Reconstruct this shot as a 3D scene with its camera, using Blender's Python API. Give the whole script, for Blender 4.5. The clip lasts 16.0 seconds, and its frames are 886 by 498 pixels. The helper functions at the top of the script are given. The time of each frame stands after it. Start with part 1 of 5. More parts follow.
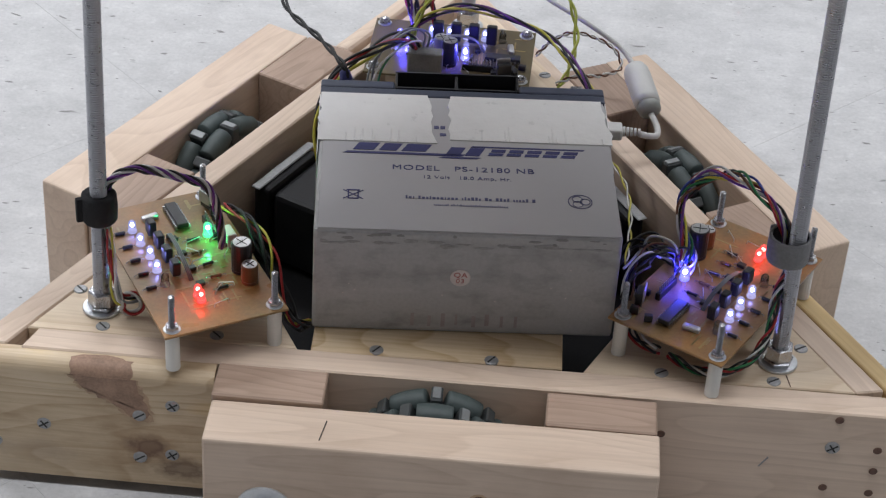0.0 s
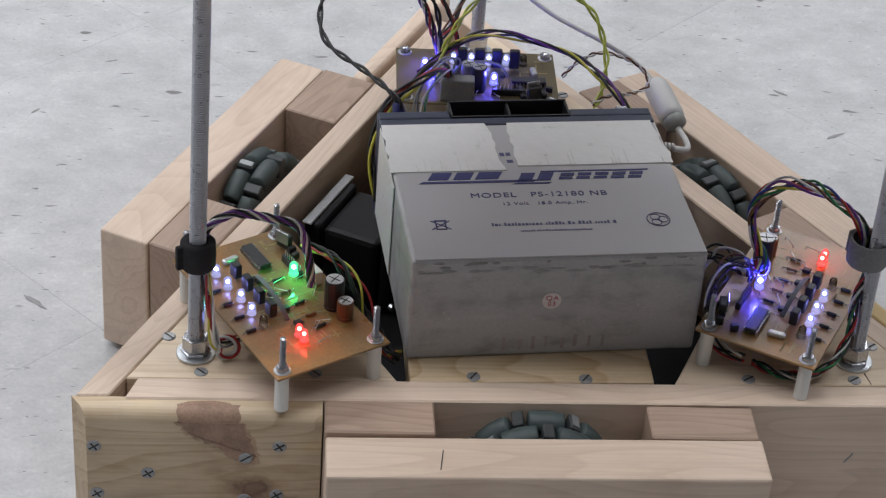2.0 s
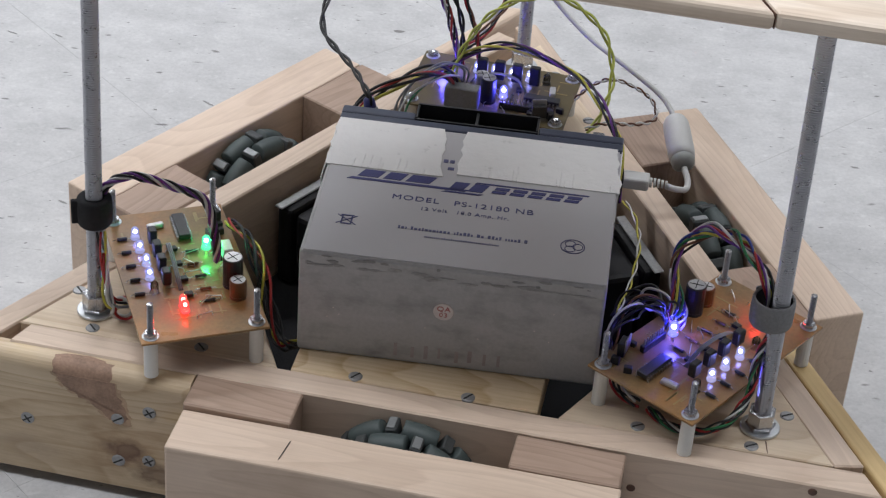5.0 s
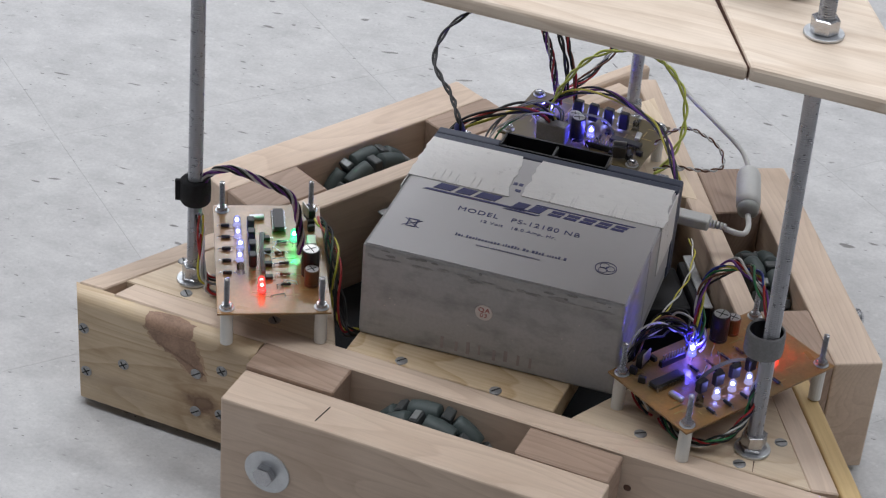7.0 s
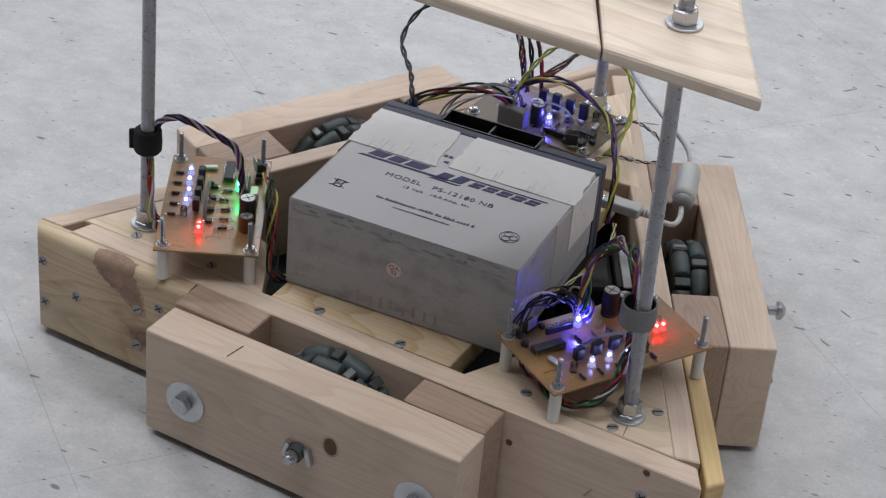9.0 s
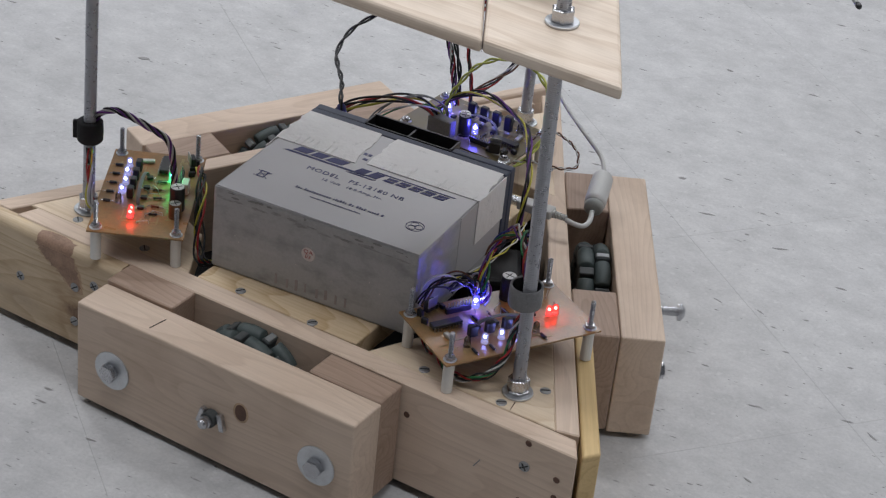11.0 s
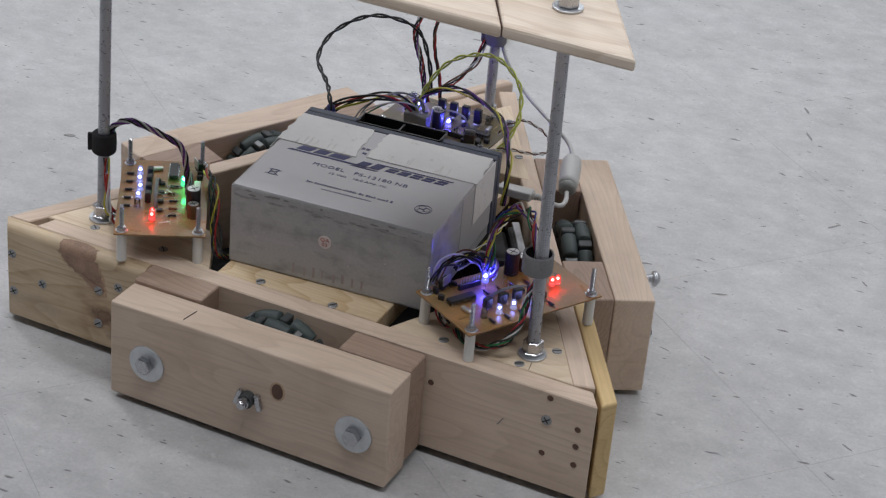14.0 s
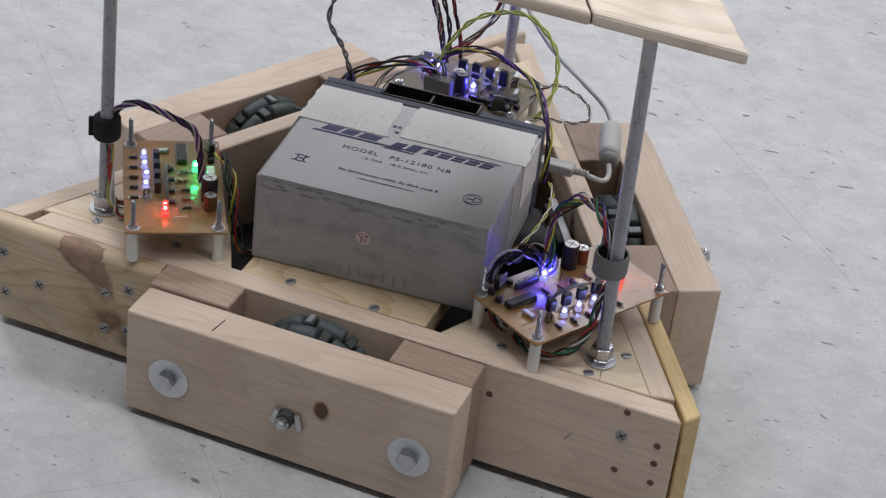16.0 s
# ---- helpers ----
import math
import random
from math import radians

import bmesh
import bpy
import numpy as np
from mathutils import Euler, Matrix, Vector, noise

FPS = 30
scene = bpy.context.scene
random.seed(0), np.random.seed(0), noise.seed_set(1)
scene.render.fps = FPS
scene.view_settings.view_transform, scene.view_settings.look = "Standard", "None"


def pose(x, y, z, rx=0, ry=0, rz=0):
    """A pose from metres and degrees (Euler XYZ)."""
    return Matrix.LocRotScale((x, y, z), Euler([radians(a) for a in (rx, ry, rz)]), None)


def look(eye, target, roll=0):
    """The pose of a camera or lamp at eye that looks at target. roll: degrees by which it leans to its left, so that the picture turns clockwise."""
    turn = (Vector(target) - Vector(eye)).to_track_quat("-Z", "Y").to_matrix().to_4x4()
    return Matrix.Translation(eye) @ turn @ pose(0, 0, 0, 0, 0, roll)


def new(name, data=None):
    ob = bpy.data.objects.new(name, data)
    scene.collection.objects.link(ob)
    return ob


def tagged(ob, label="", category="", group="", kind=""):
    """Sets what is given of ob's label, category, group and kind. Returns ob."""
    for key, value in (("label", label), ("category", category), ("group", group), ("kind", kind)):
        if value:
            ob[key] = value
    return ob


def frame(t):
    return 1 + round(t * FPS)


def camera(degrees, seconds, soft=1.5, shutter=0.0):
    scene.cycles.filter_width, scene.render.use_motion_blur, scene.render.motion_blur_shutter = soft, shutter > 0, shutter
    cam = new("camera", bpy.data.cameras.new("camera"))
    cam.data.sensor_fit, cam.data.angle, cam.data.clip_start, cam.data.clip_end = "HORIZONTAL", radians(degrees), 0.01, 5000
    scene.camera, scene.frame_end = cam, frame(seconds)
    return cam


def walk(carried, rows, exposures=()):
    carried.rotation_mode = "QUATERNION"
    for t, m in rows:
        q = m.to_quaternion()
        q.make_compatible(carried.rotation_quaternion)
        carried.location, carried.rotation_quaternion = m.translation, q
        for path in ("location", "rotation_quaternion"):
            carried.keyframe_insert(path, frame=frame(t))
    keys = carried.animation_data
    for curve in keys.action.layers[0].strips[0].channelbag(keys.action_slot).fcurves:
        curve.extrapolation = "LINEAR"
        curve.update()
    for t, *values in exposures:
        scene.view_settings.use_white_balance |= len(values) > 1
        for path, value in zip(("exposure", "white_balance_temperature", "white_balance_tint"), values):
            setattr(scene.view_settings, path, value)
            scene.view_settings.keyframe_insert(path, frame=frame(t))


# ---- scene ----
LENS = 24.23
cam = camera(LENS, 16.0, soft=1.25)
PATH = [
    (0, (0.0361, -0.9371, 0.8669), (-0.0038, 0.0364, 0.1663), 3.67),
    (0.5, (0.0643, -0.9397, 0.8702), (0.0661, 0.0410, 0.1787), 3.67),
    (1, (0.0520, -0.9378, 0.8697), (0.0992, 0.0402, 0.1759), 3.82),
    (1.5, (0.0722, -0.9410, 0.8785), (0.1486, 0.0392, 0.1904), 4.30),
    (2, (0.0796, -0.9402, 0.8808), (0.1851, 0.0356, 0.1904), 4.75),
    (2.5, (0.0826, -0.9410, 0.8809), (0.1980, 0.0325, 0.1888), 5.11),
    (3, (0.0651, -0.9401, 0.8758), (0.1760, 0.0322, 0.1813), 5.08),
    (3.5, (0.0496, -0.9506, 0.8717), (0.1627, 0.0224, 0.1785), 5.93),
    (4, (0.0562, -0.9588, 0.8671), (0.1121, 0.0167, 0.1704), 5.33),
    (4.5, (0.0512, -0.9552, 0.8678), (0.0437, 0.0258, 0.1767), 4.40),
    (5, (0.0345, -0.9522, 0.8670), (-0.0001, 0.0319, 0.1811), 4.37),
    (7.5, (0.0055, -0.9885, 0.9505), (-0.2505, -0.0208, 0.2886), 4.98),
    (8, (-0.0835, -0.9939, 0.9606), (-0.3410, -0.0386, 0.2816), 5.36),
    (8.5, (-0.0772, -0.9936, 0.9581), (-0.3686, -0.0346, 0.2982), 5.44),
    (9, (-0.0902, -0.9944, 0.9672), (-0.4034, -0.0430, 0.3062), 5.31),
    (9.5, (-0.0929, -1.0040, 0.9738), (-0.4236, -0.0318, 0.3528), 5.70),
    (10, (-0.0464, -0.9984, 0.9771), (-0.4200, -0.0465, 0.3492), 6.13),
    (12.5, (-0.1478, -1.0452, 0.9859), (-0.4480, -0.0496, 0.3871), 5.37),
    (13, (-0.1444, -1.0308, 0.9941), (-0.4328, -0.0254, 0.4060), 4.78),
    (13.5, (-0.1437, -1.0365, 0.9892), (-0.4276, -0.0284, 0.4035), 5.05),
    (14, (-0.1451, -1.0373, 0.9886), (-0.4393, -0.0369, 0.3949), 5.29),
    (14.5, (-0.1330, -1.0436, 0.9709), (-0.4319, -0.0381, 0.3881), 5.15),
    (15, (-0.1526, -1.0655, 0.9551), (-0.4440, -0.0534, 0.3800), 6.04),
    (15.5, (-0.1349, -1.0502, 0.9753), (-0.4750, -0.0881, 0.3439), 6.02),
    (16, (-0.1416, -1.0466, 0.9780), (-0.4843, -0.1018, 0.3223), 6.90),
]
# The robot's way over the floor: seconds, x, y, turn in degrees.
ROBOT = [
    (0, 0.0000, 0.0000, -0.00),
    (0.5, 0.0664, 0.0019, 0.58),
    (1, 0.1192, 0.0076, -0.58),
    (1.5, 0.1859, 0.0087, -0.44),
    (2, 0.2487, 0.0098, -0.44),
    (2.5, 0.2761, 0.0078, -1.49),
    (3, 0.2299, -0.0075, -5.02),
    (3.5, 0.1656, -0.0399, -9.79),
    (4, 0.1132, -0.0372, -8.47),
    (4.5, 0.0541, -0.0281, -8.11),
    (5, -0.0102, -0.0177, -7.87),
    (7.5, -0.3042, 0.0865, -7.46),
    (8, -0.3964, 0.0906, -9.68),
    (8.5, -0.4548, 0.1015, -9.20),
    (9, -0.5184, 0.1106, -9.21),
    (9.5, -0.5812, 0.1199, -9.55),
    (10, -0.6209, 0.1207, -8.06),
    (12.5, -0.6756, 0.2943, -9.78),
    (13, -0.6699, 0.3134, -8.60),
    (13.5, -0.6712, 0.3243, -7.79),
    (14, -0.6707, 0.3142, -6.96),
    (14.5, -0.6513, 0.2892, 1.96),
    (15, -0.6473, 0.2116, 2.39),
    (15.5, -0.6450, 0.1593, 1.93),
    (16, -0.6425, 0.0967, 1.81),
]
EXPOSURES = [(0, 0.36), (1, 0.33), (2, 0.25), (3, 0.25), (4, 0.3), (5, 0.3), (7.5, 0.1), (8.5, 0.05), (9, 0.04), (9.5, -0.14), (10, -0.14), (12.5, -0.08), (13, -0.14), (14.5, -0.14), (15, -0.2), (15.5, 0.0), (16, 0.08)]
walk(cam, [(t, look(eye, target, roll)) for t, eye, target, roll in PATH], EXPOSURES)

# ---- light ----
world = bpy.data.worlds.new("room_air")
world.use_nodes = True
world.node_tree.nodes["Background"].inputs["Color"].default_value = (0.9, 0.93, 1.0, 1)
world.node_tree.nodes["Background"].inputs["Strength"].default_value = 0.02
scene.world = world


def ceiling_lamp(x, y, power):
    d = bpy.data.lights.new("fluorescent_tube", "AREA")
    d.shape, d.size, d.size_y, d.energy, d.color = "RECTANGLE", 1.2, 0.3, power, (0.925, 0.945, 1.0)
    ob = new("fluorescent_tube", d)
    ob.matrix_world = pose(x, y, 2.66)


for lx, ly, power in ((-2.25, -0.3, 13), (-0.45, -0.3, 23), (1.35, -0.3, 17), (-2.5, 1.5, 34), (-0.45, 1.8, 28), (1.35, 1.8, 14), (-1.75, 3.8, 27), (1.9, 3.95, 17)):
    ceiling_lamp(lx, ly, power)


# ---- materials ----
def nodes_of(name):
    m = bpy.data.materials.new(name)
    m.use_nodes = True
    return m, m.node_tree.nodes, m.node_tree.links, m.node_tree.nodes["Principled BSDF"]


def ramp(nt, links, src, stops):
    r = nt.new("ShaderNodeValToRGB")
    r.color_ramp.elements[0].position, r.color_ramp.elements[0].color = stops[0][0], (*stops[0][1], 1)
    r.color_ramp.elements[1].position, r.color_ramp.elements[1].color = stops[-1][0], (*stops[-1][1], 1)
    for p, c in stops[1:-1]:
        r.color_ramp.elements.new(p).color = (*c, 1)
    links.new(src, r.inputs["Fac"])
    return r.outputs["Color"]


def noise_tex(nt, links, vec, scale, detail=4.0, rough=0.6):
    n = nt.new("ShaderNodeTexNoise")
    n.inputs["Scale"].default_value, n.inputs["Detail"].default_value, n.inputs["Roughness"].default_value = scale, detail, rough
    links.new(vec, n.inputs["Vector"])
    return n.outputs["Fac"]


def mapped(nt, links, vec, scale=(1, 1, 1), turn=(0, 0, 0)):
    m = nt.new("ShaderNodeMapping")
    m.inputs["Scale"].default_value = scale
    m.inputs["Rotation"].default_value = [radians(a) for a in turn]
    links.new(vec, m.inputs["Vector"])
    return m.outputs["Vector"]


def mixed(nt, links, a, b, fac, mode="MIX"):
    m = nt.new("ShaderNodeMix")
    m.data_type, m.blend_type = "RGBA", mode
    for value, socket in ((a, m.inputs[6]), (b, m.inputs[7]), (fac, m.inputs[0])):
        if isinstance(value, (tuple, float, int)):
            socket.default_value = (*value, 1) if isinstance(value, tuple) else value
        else:
            links.new(value, socket)
    return m.outputs[2]


def bumped(nt, links, bsdf, src, strength, distance=0.001):
    b = nt.new("ShaderNodeBump")
    b.inputs["Strength"].default_value, b.inputs["Distance"].default_value = strength, distance
    links.new(src, b.inputs["Height"])
    links.new(b.outputs["Normal"], bsdf.inputs["Normal"])


def plain(name, colour, rough=0.5, metal=0.0, vary=0.12, scale=60.0, bump=0.1, patchy=0.08, **extra):
    """A surface with a mottled colour at two scales and a fine relief."""
    m, nt, links, bsdf = nodes_of(name)
    vec = nt.new("ShaderNodeTexCoord").outputs["Object"]
    coarse, fine = noise_tex(nt, links, vec, scale), noise_tex(nt, links, vec, scale * 7)
    dark = tuple(c * (1 - vary) for c in colour)
    light = tuple(min(1, c * (1 + vary)) for c in colour)
    base = ramp(nt, links, coarse, [(0.3, dark), (0.7, light)])
    base = mixed(nt, links, base, ramp(nt, links, fine, [(0.3, dark), (0.7, light)]), 0.4)
    links.new(base, bsdf.inputs["Base Color"])
    rr = nt.new("ShaderNodeMapRange")
    rr.inputs["To Min"].default_value, rr.inputs["To Max"].default_value = max(0, rough - patchy), min(1, rough + patchy)
    links.new(fine, rr.inputs["Value"])
    links.new(rr.outputs["Result"], bsdf.inputs["Roughness"])
    bsdf.inputs["Metallic"].default_value = metal
    bumped(nt, links, bsdf, fine, bump)
    for key, value in extra.items():
        bsdf.inputs[key.replace("_", " ")].default_value = value
    return m


def wood(name, pale, dark, knots=(), rings=26.0, rough=0.55, stained=0.0):
    """Sawn softwood, its grain along the piece's own x; knots: place along and up the piece, half length, half height, strength and colour."""
    m, nt, links, bsdf = nodes_of(name)
    obj = nt.new("ShaderNodeTexCoord").outputs["Object"]
    info = nt.new("ShaderNodeObjectInfo")
    shift = nt.new("ShaderNodeVectorMath")
    shift.operation = "MULTIPLY_ADD"
    shift.inputs[1].default_value = (1, 1, 1)
    links.new(obj, shift.inputs[0])
    comb = nt.new("ShaderNodeCombineXYZ")
    mul = nt.new("ShaderNodeMath")
    mul.operation, mul.inputs[1].default_value = "MULTIPLY", 7.0
    links.new(info.outputs["Random"], mul.inputs[0])
    for axis in "XYZ":
        links.new(mul.outputs[0], comb.inputs[axis])
    links.new(comb.outputs[0], shift.inputs[2])
    vec = shift.outputs[0]
    grain = mapped(nt, links, vec, (1.6, 9, 9))
    warp = noise_tex(nt, links, grain, 1.3, 2.0, 0.5)
    wave = nt.new("ShaderNodeMath")
    wave.operation, wave.inputs[1].default_value = "MULTIPLY", rings
    links.new(warp, wave.inputs[0])
    fract = nt.new("ShaderNodeMath")
    fract.operation = "FRACT"
    links.new(wave.outputs[0], fract.inputs[0])
    ring = ramp(nt, links, fract.outputs[0], [(0.0, pale), (0.6, tuple(p * 0.72 + d * 0.28 for p, d in zip(pale, dark))), (0.93, dark), (1.0, pale)])
    fibre = noise_tex(nt, links, mapped(nt, links, vec, (14, 420, 420)), 1.0, 3.0, 0.7)
    base = mixed(nt, links, ring, ramp(nt, links, fibre, [(0.25, tuple(d * 0.85 for d in dark)), (0.6, pale)]), 0.38)
    blotch = noise_tex(nt, links, mapped(nt, links, vec, (9, 16, 16)), 1.0, 5.0, 0.65)
    tone = ramp(nt, links, blotch, [(0.28, (0.82, 0.785, 0.75)), (0.5, (0.97, 0.96, 0.95)), (0.7, (1.02, 1.02, 1.02))])
    base = mixed(nt, links, base, tone, 1.0, "MULTIPLY")
    each = ramp(nt, links, info.outputs["Random"], [(0.0, (0.90, 0.87, 0.84)), (1.0, (1.03, 1.0, 0.97))])
    base = mixed(nt, links, base, each, 1.0, "MULTIPLY")
    if stained:
        streak = noise_tex(nt, links, mapped(nt, links, vec, (11, 26, 26), (0, 7, 0)), 1.0, 5.0, 0.6)
        base = mixed(nt, links, base, ramp(nt, links, streak, [(0.30, (0.62, 0.53, 0.44)), (0.45, (0.95, 0.92, 0.88)), (0.58, (1.0, 1.0, 1.0)), (0.70, (1.08, 1.03, 0.86))]), stained, "MULTIPLY")
    for x, z, half, high, strength, colour in knots:
        gap = nt.new("ShaderNodeVectorMath")
        gap.operation, gap.inputs[1].default_value = "DISTANCE", (x / half, 0, z / high)
        links.new(mapped(nt, links, obj, (1 / half, 0, 1 / high)), gap.inputs[0])
        ragged = nt.new("ShaderNodeMath")
        ragged.operation, ragged.inputs[1].default_value = "MULTIPLY_ADD", 0.8
        links.new(noise_tex(nt, links, mapped(nt, links, obj, (70, 70, 110)), 1.0, 4.0, 0.6), ragged.inputs[0])
        links.new(gap.outputs["Value"], ragged.inputs[2])
        base = mixed(nt, links, base, colour, ramp(nt, links, ragged.outputs[0], [(0.0, (strength * 0.75,) * 3), (0.55, (strength * 0.8,) * 3), (0.66, (strength,) * 3), (0.78, (strength * 0.5,) * 3), (1.0, (0, 0, 0))]))
    links.new(base, bsdf.inputs["Base Color"])
    bsdf.inputs["Roughness"].default_value = rough
    bumped(nt, links, bsdf, fibre, 0.22, 0.0004)
    return m


def glowing(name, colour, strength):
    m, nt, links, bsdf = nodes_of(name)
    bsdf.inputs["Base Color"].default_value = (*colour, 1)
    bsdf.inputs["Emission Color"].default_value = (*colour, 1)
    bsdf.inputs["Emission Strength"].default_value = strength
    return m


def smeared(name, colour, dirt, rough):
    """Matt plastic with rubbed, smudged patches."""
    m, nt, links, bsdf = nodes_of(name)
    vec = nt.new("ShaderNodeTexCoord").outputs["Object"]
    fine = noise_tex(nt, links, vec, 420, 3.0)
    base = ramp(nt, links, fine, [(0.3, tuple(c * 0.93 for c in colour)), (0.7, tuple(c * 1.06 for c in colour))])
    smudge = noise_tex(nt, links, mapped(nt, links, vec, (34, 34, 62)), 1.0, 5.0, 0.62)
    base = mixed(nt, links, base, dirt, ramp(nt, links, smudge, [(0.49, (0, 0, 0)), (0.74, (0.95, 0.95, 0.95))]))
    worn = noise_tex(nt, links, mapped(nt, links, vec, (16, 16, 90), (0, 8, 0)), 1.0, 4.0, 0.6)
    base = mixed(nt, links, base, tuple(c * 1.3 for c in colour), ramp(nt, links, worn, [(0.56, (0, 0, 0)), (0.8, (0.6, 0.6, 0.6))]))
    links.new(base, bsdf.inputs["Base Color"])
    links.new(ramp(nt, links, smudge, [(0.3, (rough - 0.1,) * 3), (0.7, (rough + 0.12,) * 3)]), bsdf.inputs["Roughness"])
    bumped(nt, links, bsdf, fine, 0.05)
    return m


def tile_surface():
    m, nt, links, bsdf = nodes_of("vinyl_tile")
    vec = nt.new("ShaderNodeNewGeometry").outputs["Position"]
    cloud = noise_tex(nt, links, mapped(nt, links, vec, (24, 30, 24), (0, 0, 12)), 1.0, 6.0, 0.68)
    base = ramp(nt, links, cloud, [(0.30, (0.405, 0.403, 0.402)), (0.5, (0.475, 0.473, 0.472)), (0.70, (0.55, 0.547, 0.542))])
    grit = noise_tex(nt, links, vec, 330, 3.0, 0.7)
    base = mixed(nt, links, base, ramp(nt, links, grit, [(0.28, (0.90, 0.90, 0.90)), (0.5, (1, 1, 1)), (0.72, (1.07, 1.07, 1.065))]), 1.0, "MULTIPLY")
    for turn, scale, edge in ((15, (75, 130, 75), 0.60), (-40, (60, 120, 60), 0.61)):
        chips = noise_tex(nt, links, mapped(nt, links, vec, scale, (0, 0, turn)), 1.0, 4.0, 0.65)
        base = mixed(nt, links, base, (0.37, 0.37, 0.375), ramp(nt, links, chips, [(edge, (0, 0, 0)), (edge + 0.13, (0.45, 0.45, 0.45))]))
    pale = noise_tex(nt, links, mapped(nt, links, vec, (90, 120, 90), (0, 0, -30)), 1.0, 4.0, 0.65)
    base = mixed(nt, links, base, (0.66, 0.66, 0.65), ramp(nt, links, pale, [(0.58, (0, 0, 0)), (0.74, (0.5, 0.5, 0.5))]))
    for turn, scale, edge in ((25, (130, 300, 130), 0.745), (-48, (110, 260, 110), 0.740), (80, (120, 250, 120), 0.740), (-10, (70, 230, 70), 0.738), (55, (62, 210, 62), 0.735), (35, (42, 120, 42), 0.722), (-62, (34, 110, 34), 0.728)):
        fleck = noise_tex(nt, links, mapped(nt, links, vec, scale, (0, 0, turn)), 1.0, 1.5, 0.5)
        base = mixed(nt, links, base, (0.13, 0.125, 0.12), ramp(nt, links, fleck, [(edge, (0, 0, 0)), (edge + 0.045, (0.85, 0.85, 0.85))]))
    stain = noise_tex(nt, links, vec, 5.5, 4.0)
    base = mixed(nt, links, base, ramp(nt, links, stain, [(0.3, (0.93, 0.93, 0.925)), (0.7, (1, 1, 1))]), 1.0, "MULTIPLY")
    info = nt.new("ShaderNodeObjectInfo")
    base = mixed(nt, links, base, ramp(nt, links, info.outputs["Random"], [(0, (0.965, 0.965, 0.965)), (1, (1, 1, 1))]), 1.0, "MULTIPLY")
    links.new(base, bsdf.inputs["Base Color"])
    rr = ramp(nt, links, stain, [(0.3, (0.42, 0.42, 0.42)), (0.7, (0.58, 0.58, 0.58))])
    links.new(rr, bsdf.inputs["Roughness"])
    bumped(nt, links, bsdf, grit, 0.06, 0.0005)
    return m


PINE = wood("planed_pine", (0.71, 0.587, 0.478), (0.60, 0.478, 0.378))
PALE = wood("pale_pine_board", (0.77, 0.66, 0.51), (0.62, 0.485, 0.335), rings=15)
PLANK = wood("grained_pine_plank", (0.76, 0.63, 0.44), (0.52, 0.36, 0.18), rings=20)
SHELFW = wood("bleached_pine_board", (0.77, 0.685, 0.585), (0.60, 0.49, 0.385), rings=12)
KNOTTY = wood("knotty_pine", (0.70, 0.59, 0.43), (0.50, 0.38, 0.24), rings=18, stained=0.8,
              knots=((-0.172, 0.037, 0.052, 0.034, 0.60, (0.33, 0.21, 0.11)), (-0.1725, 0.0365, 0.026, 0.021, 0.95, (0.15, 0.08, 0.048)),
                     (-0.150, 0.022, 0.040, 0.018, 0.85, (0.17, 0.11, 0.07)), (-0.245, 0.026, 0.070, 0.020, 0.45, (0.36, 0.27, 0.19))))
YELLOW = wood("yellow_pine", (0.66, 0.50, 0.25), (0.52, 0.37, 0.17), rings=14)
BLOCKW = wood("brown_pine_block", (0.42, 0.312, 0.245), (0.30, 0.22, 0.168), rings=34)
# Dark brown of the knot; also paints the shade in shelf joints and screw holes.
KNOT = plain("dark_knot_and_gap_shade", (0.11, 0.055, 0.036), 0.6, 0, 0.35, 160)
BARKEDGE = plain("pale_bark_stain", (0.43, 0.30, 0.195), 0.65, 0, 0.30, 120)
BARK = plain("brown_bark_stain", (0.30, 0.19, 0.13), 0.65, 0, 0.38, 90)
STEEL = plain("zinc_steel", (0.50, 0.505, 0.525), 0.27, 1.0, 0.1, 300)
DULL = plain("dull_zinc_washer", (0.60, 0.62, 0.64), 0.42, 0.9, 0.12, 120)
ROD = plain("threaded_zinc", (0.56, 0.565, 0.595), 0.29, 1.0, 0.08, 30, 0.0)
SCREW = plain("grey_screw_head", (0.33, 0.333, 0.335), 0.5, 0.7, 0.25, 400)
# Near-black for raised bars that paint the shade inside slots, cuts and vents.
SLOT = plain("recess_shade", (0.03, 0.03, 0.03), 0.8)
GREYBODY = smeared("grey_battery_case", (0.415, 0.412, 0.412), (0.25, 0.247, 0.245), 0.42)
LABEL = plain("grey_foil_label", (0.50, 0.495, 0.505), 0.36, 0.14, 0.015, 22, 0.0, 0.012)
TAPE = plain("white_masking_tape", (0.82, 0.815, 0.80), 0.3, 0, 0.04, 16, 0.9)
LID = plain("dark_blue_lid", (0.04, 0.05, 0.085), 0.45, 0, 0.15, 80)
FADEDINK = plain("faded_blue_ink", (0.085, 0.09, 0.20), 0.5, 0, 0.2, 300)
INK = plain("blue_ink", (0.035, 0.04, 0.16), 0.5, 0, 0.1, 200)
JOINT = plain("grey_tile_joint", (0.44, 0.44, 0.44), 0.8)
SCUFFGREY = plain("grey_rub_mark", (0.25, 0.245, 0.24), 0.6, 0, 0.2, 150)
FADED = plain("faded_red_print", (0.345, 0.30, 0.295), 0.5, 0, 0.2, 150)
SMUDGE = plain("grey_smudge", (0.315, 0.31, 0.305), 0.55, 0, 0.25, 180)
PAPER = plain("pale_sticker", (0.66, 0.60, 0.57), 0.6)
REDINK = plain("red_ink", (0.42, 0.10, 0.09), 0.6)
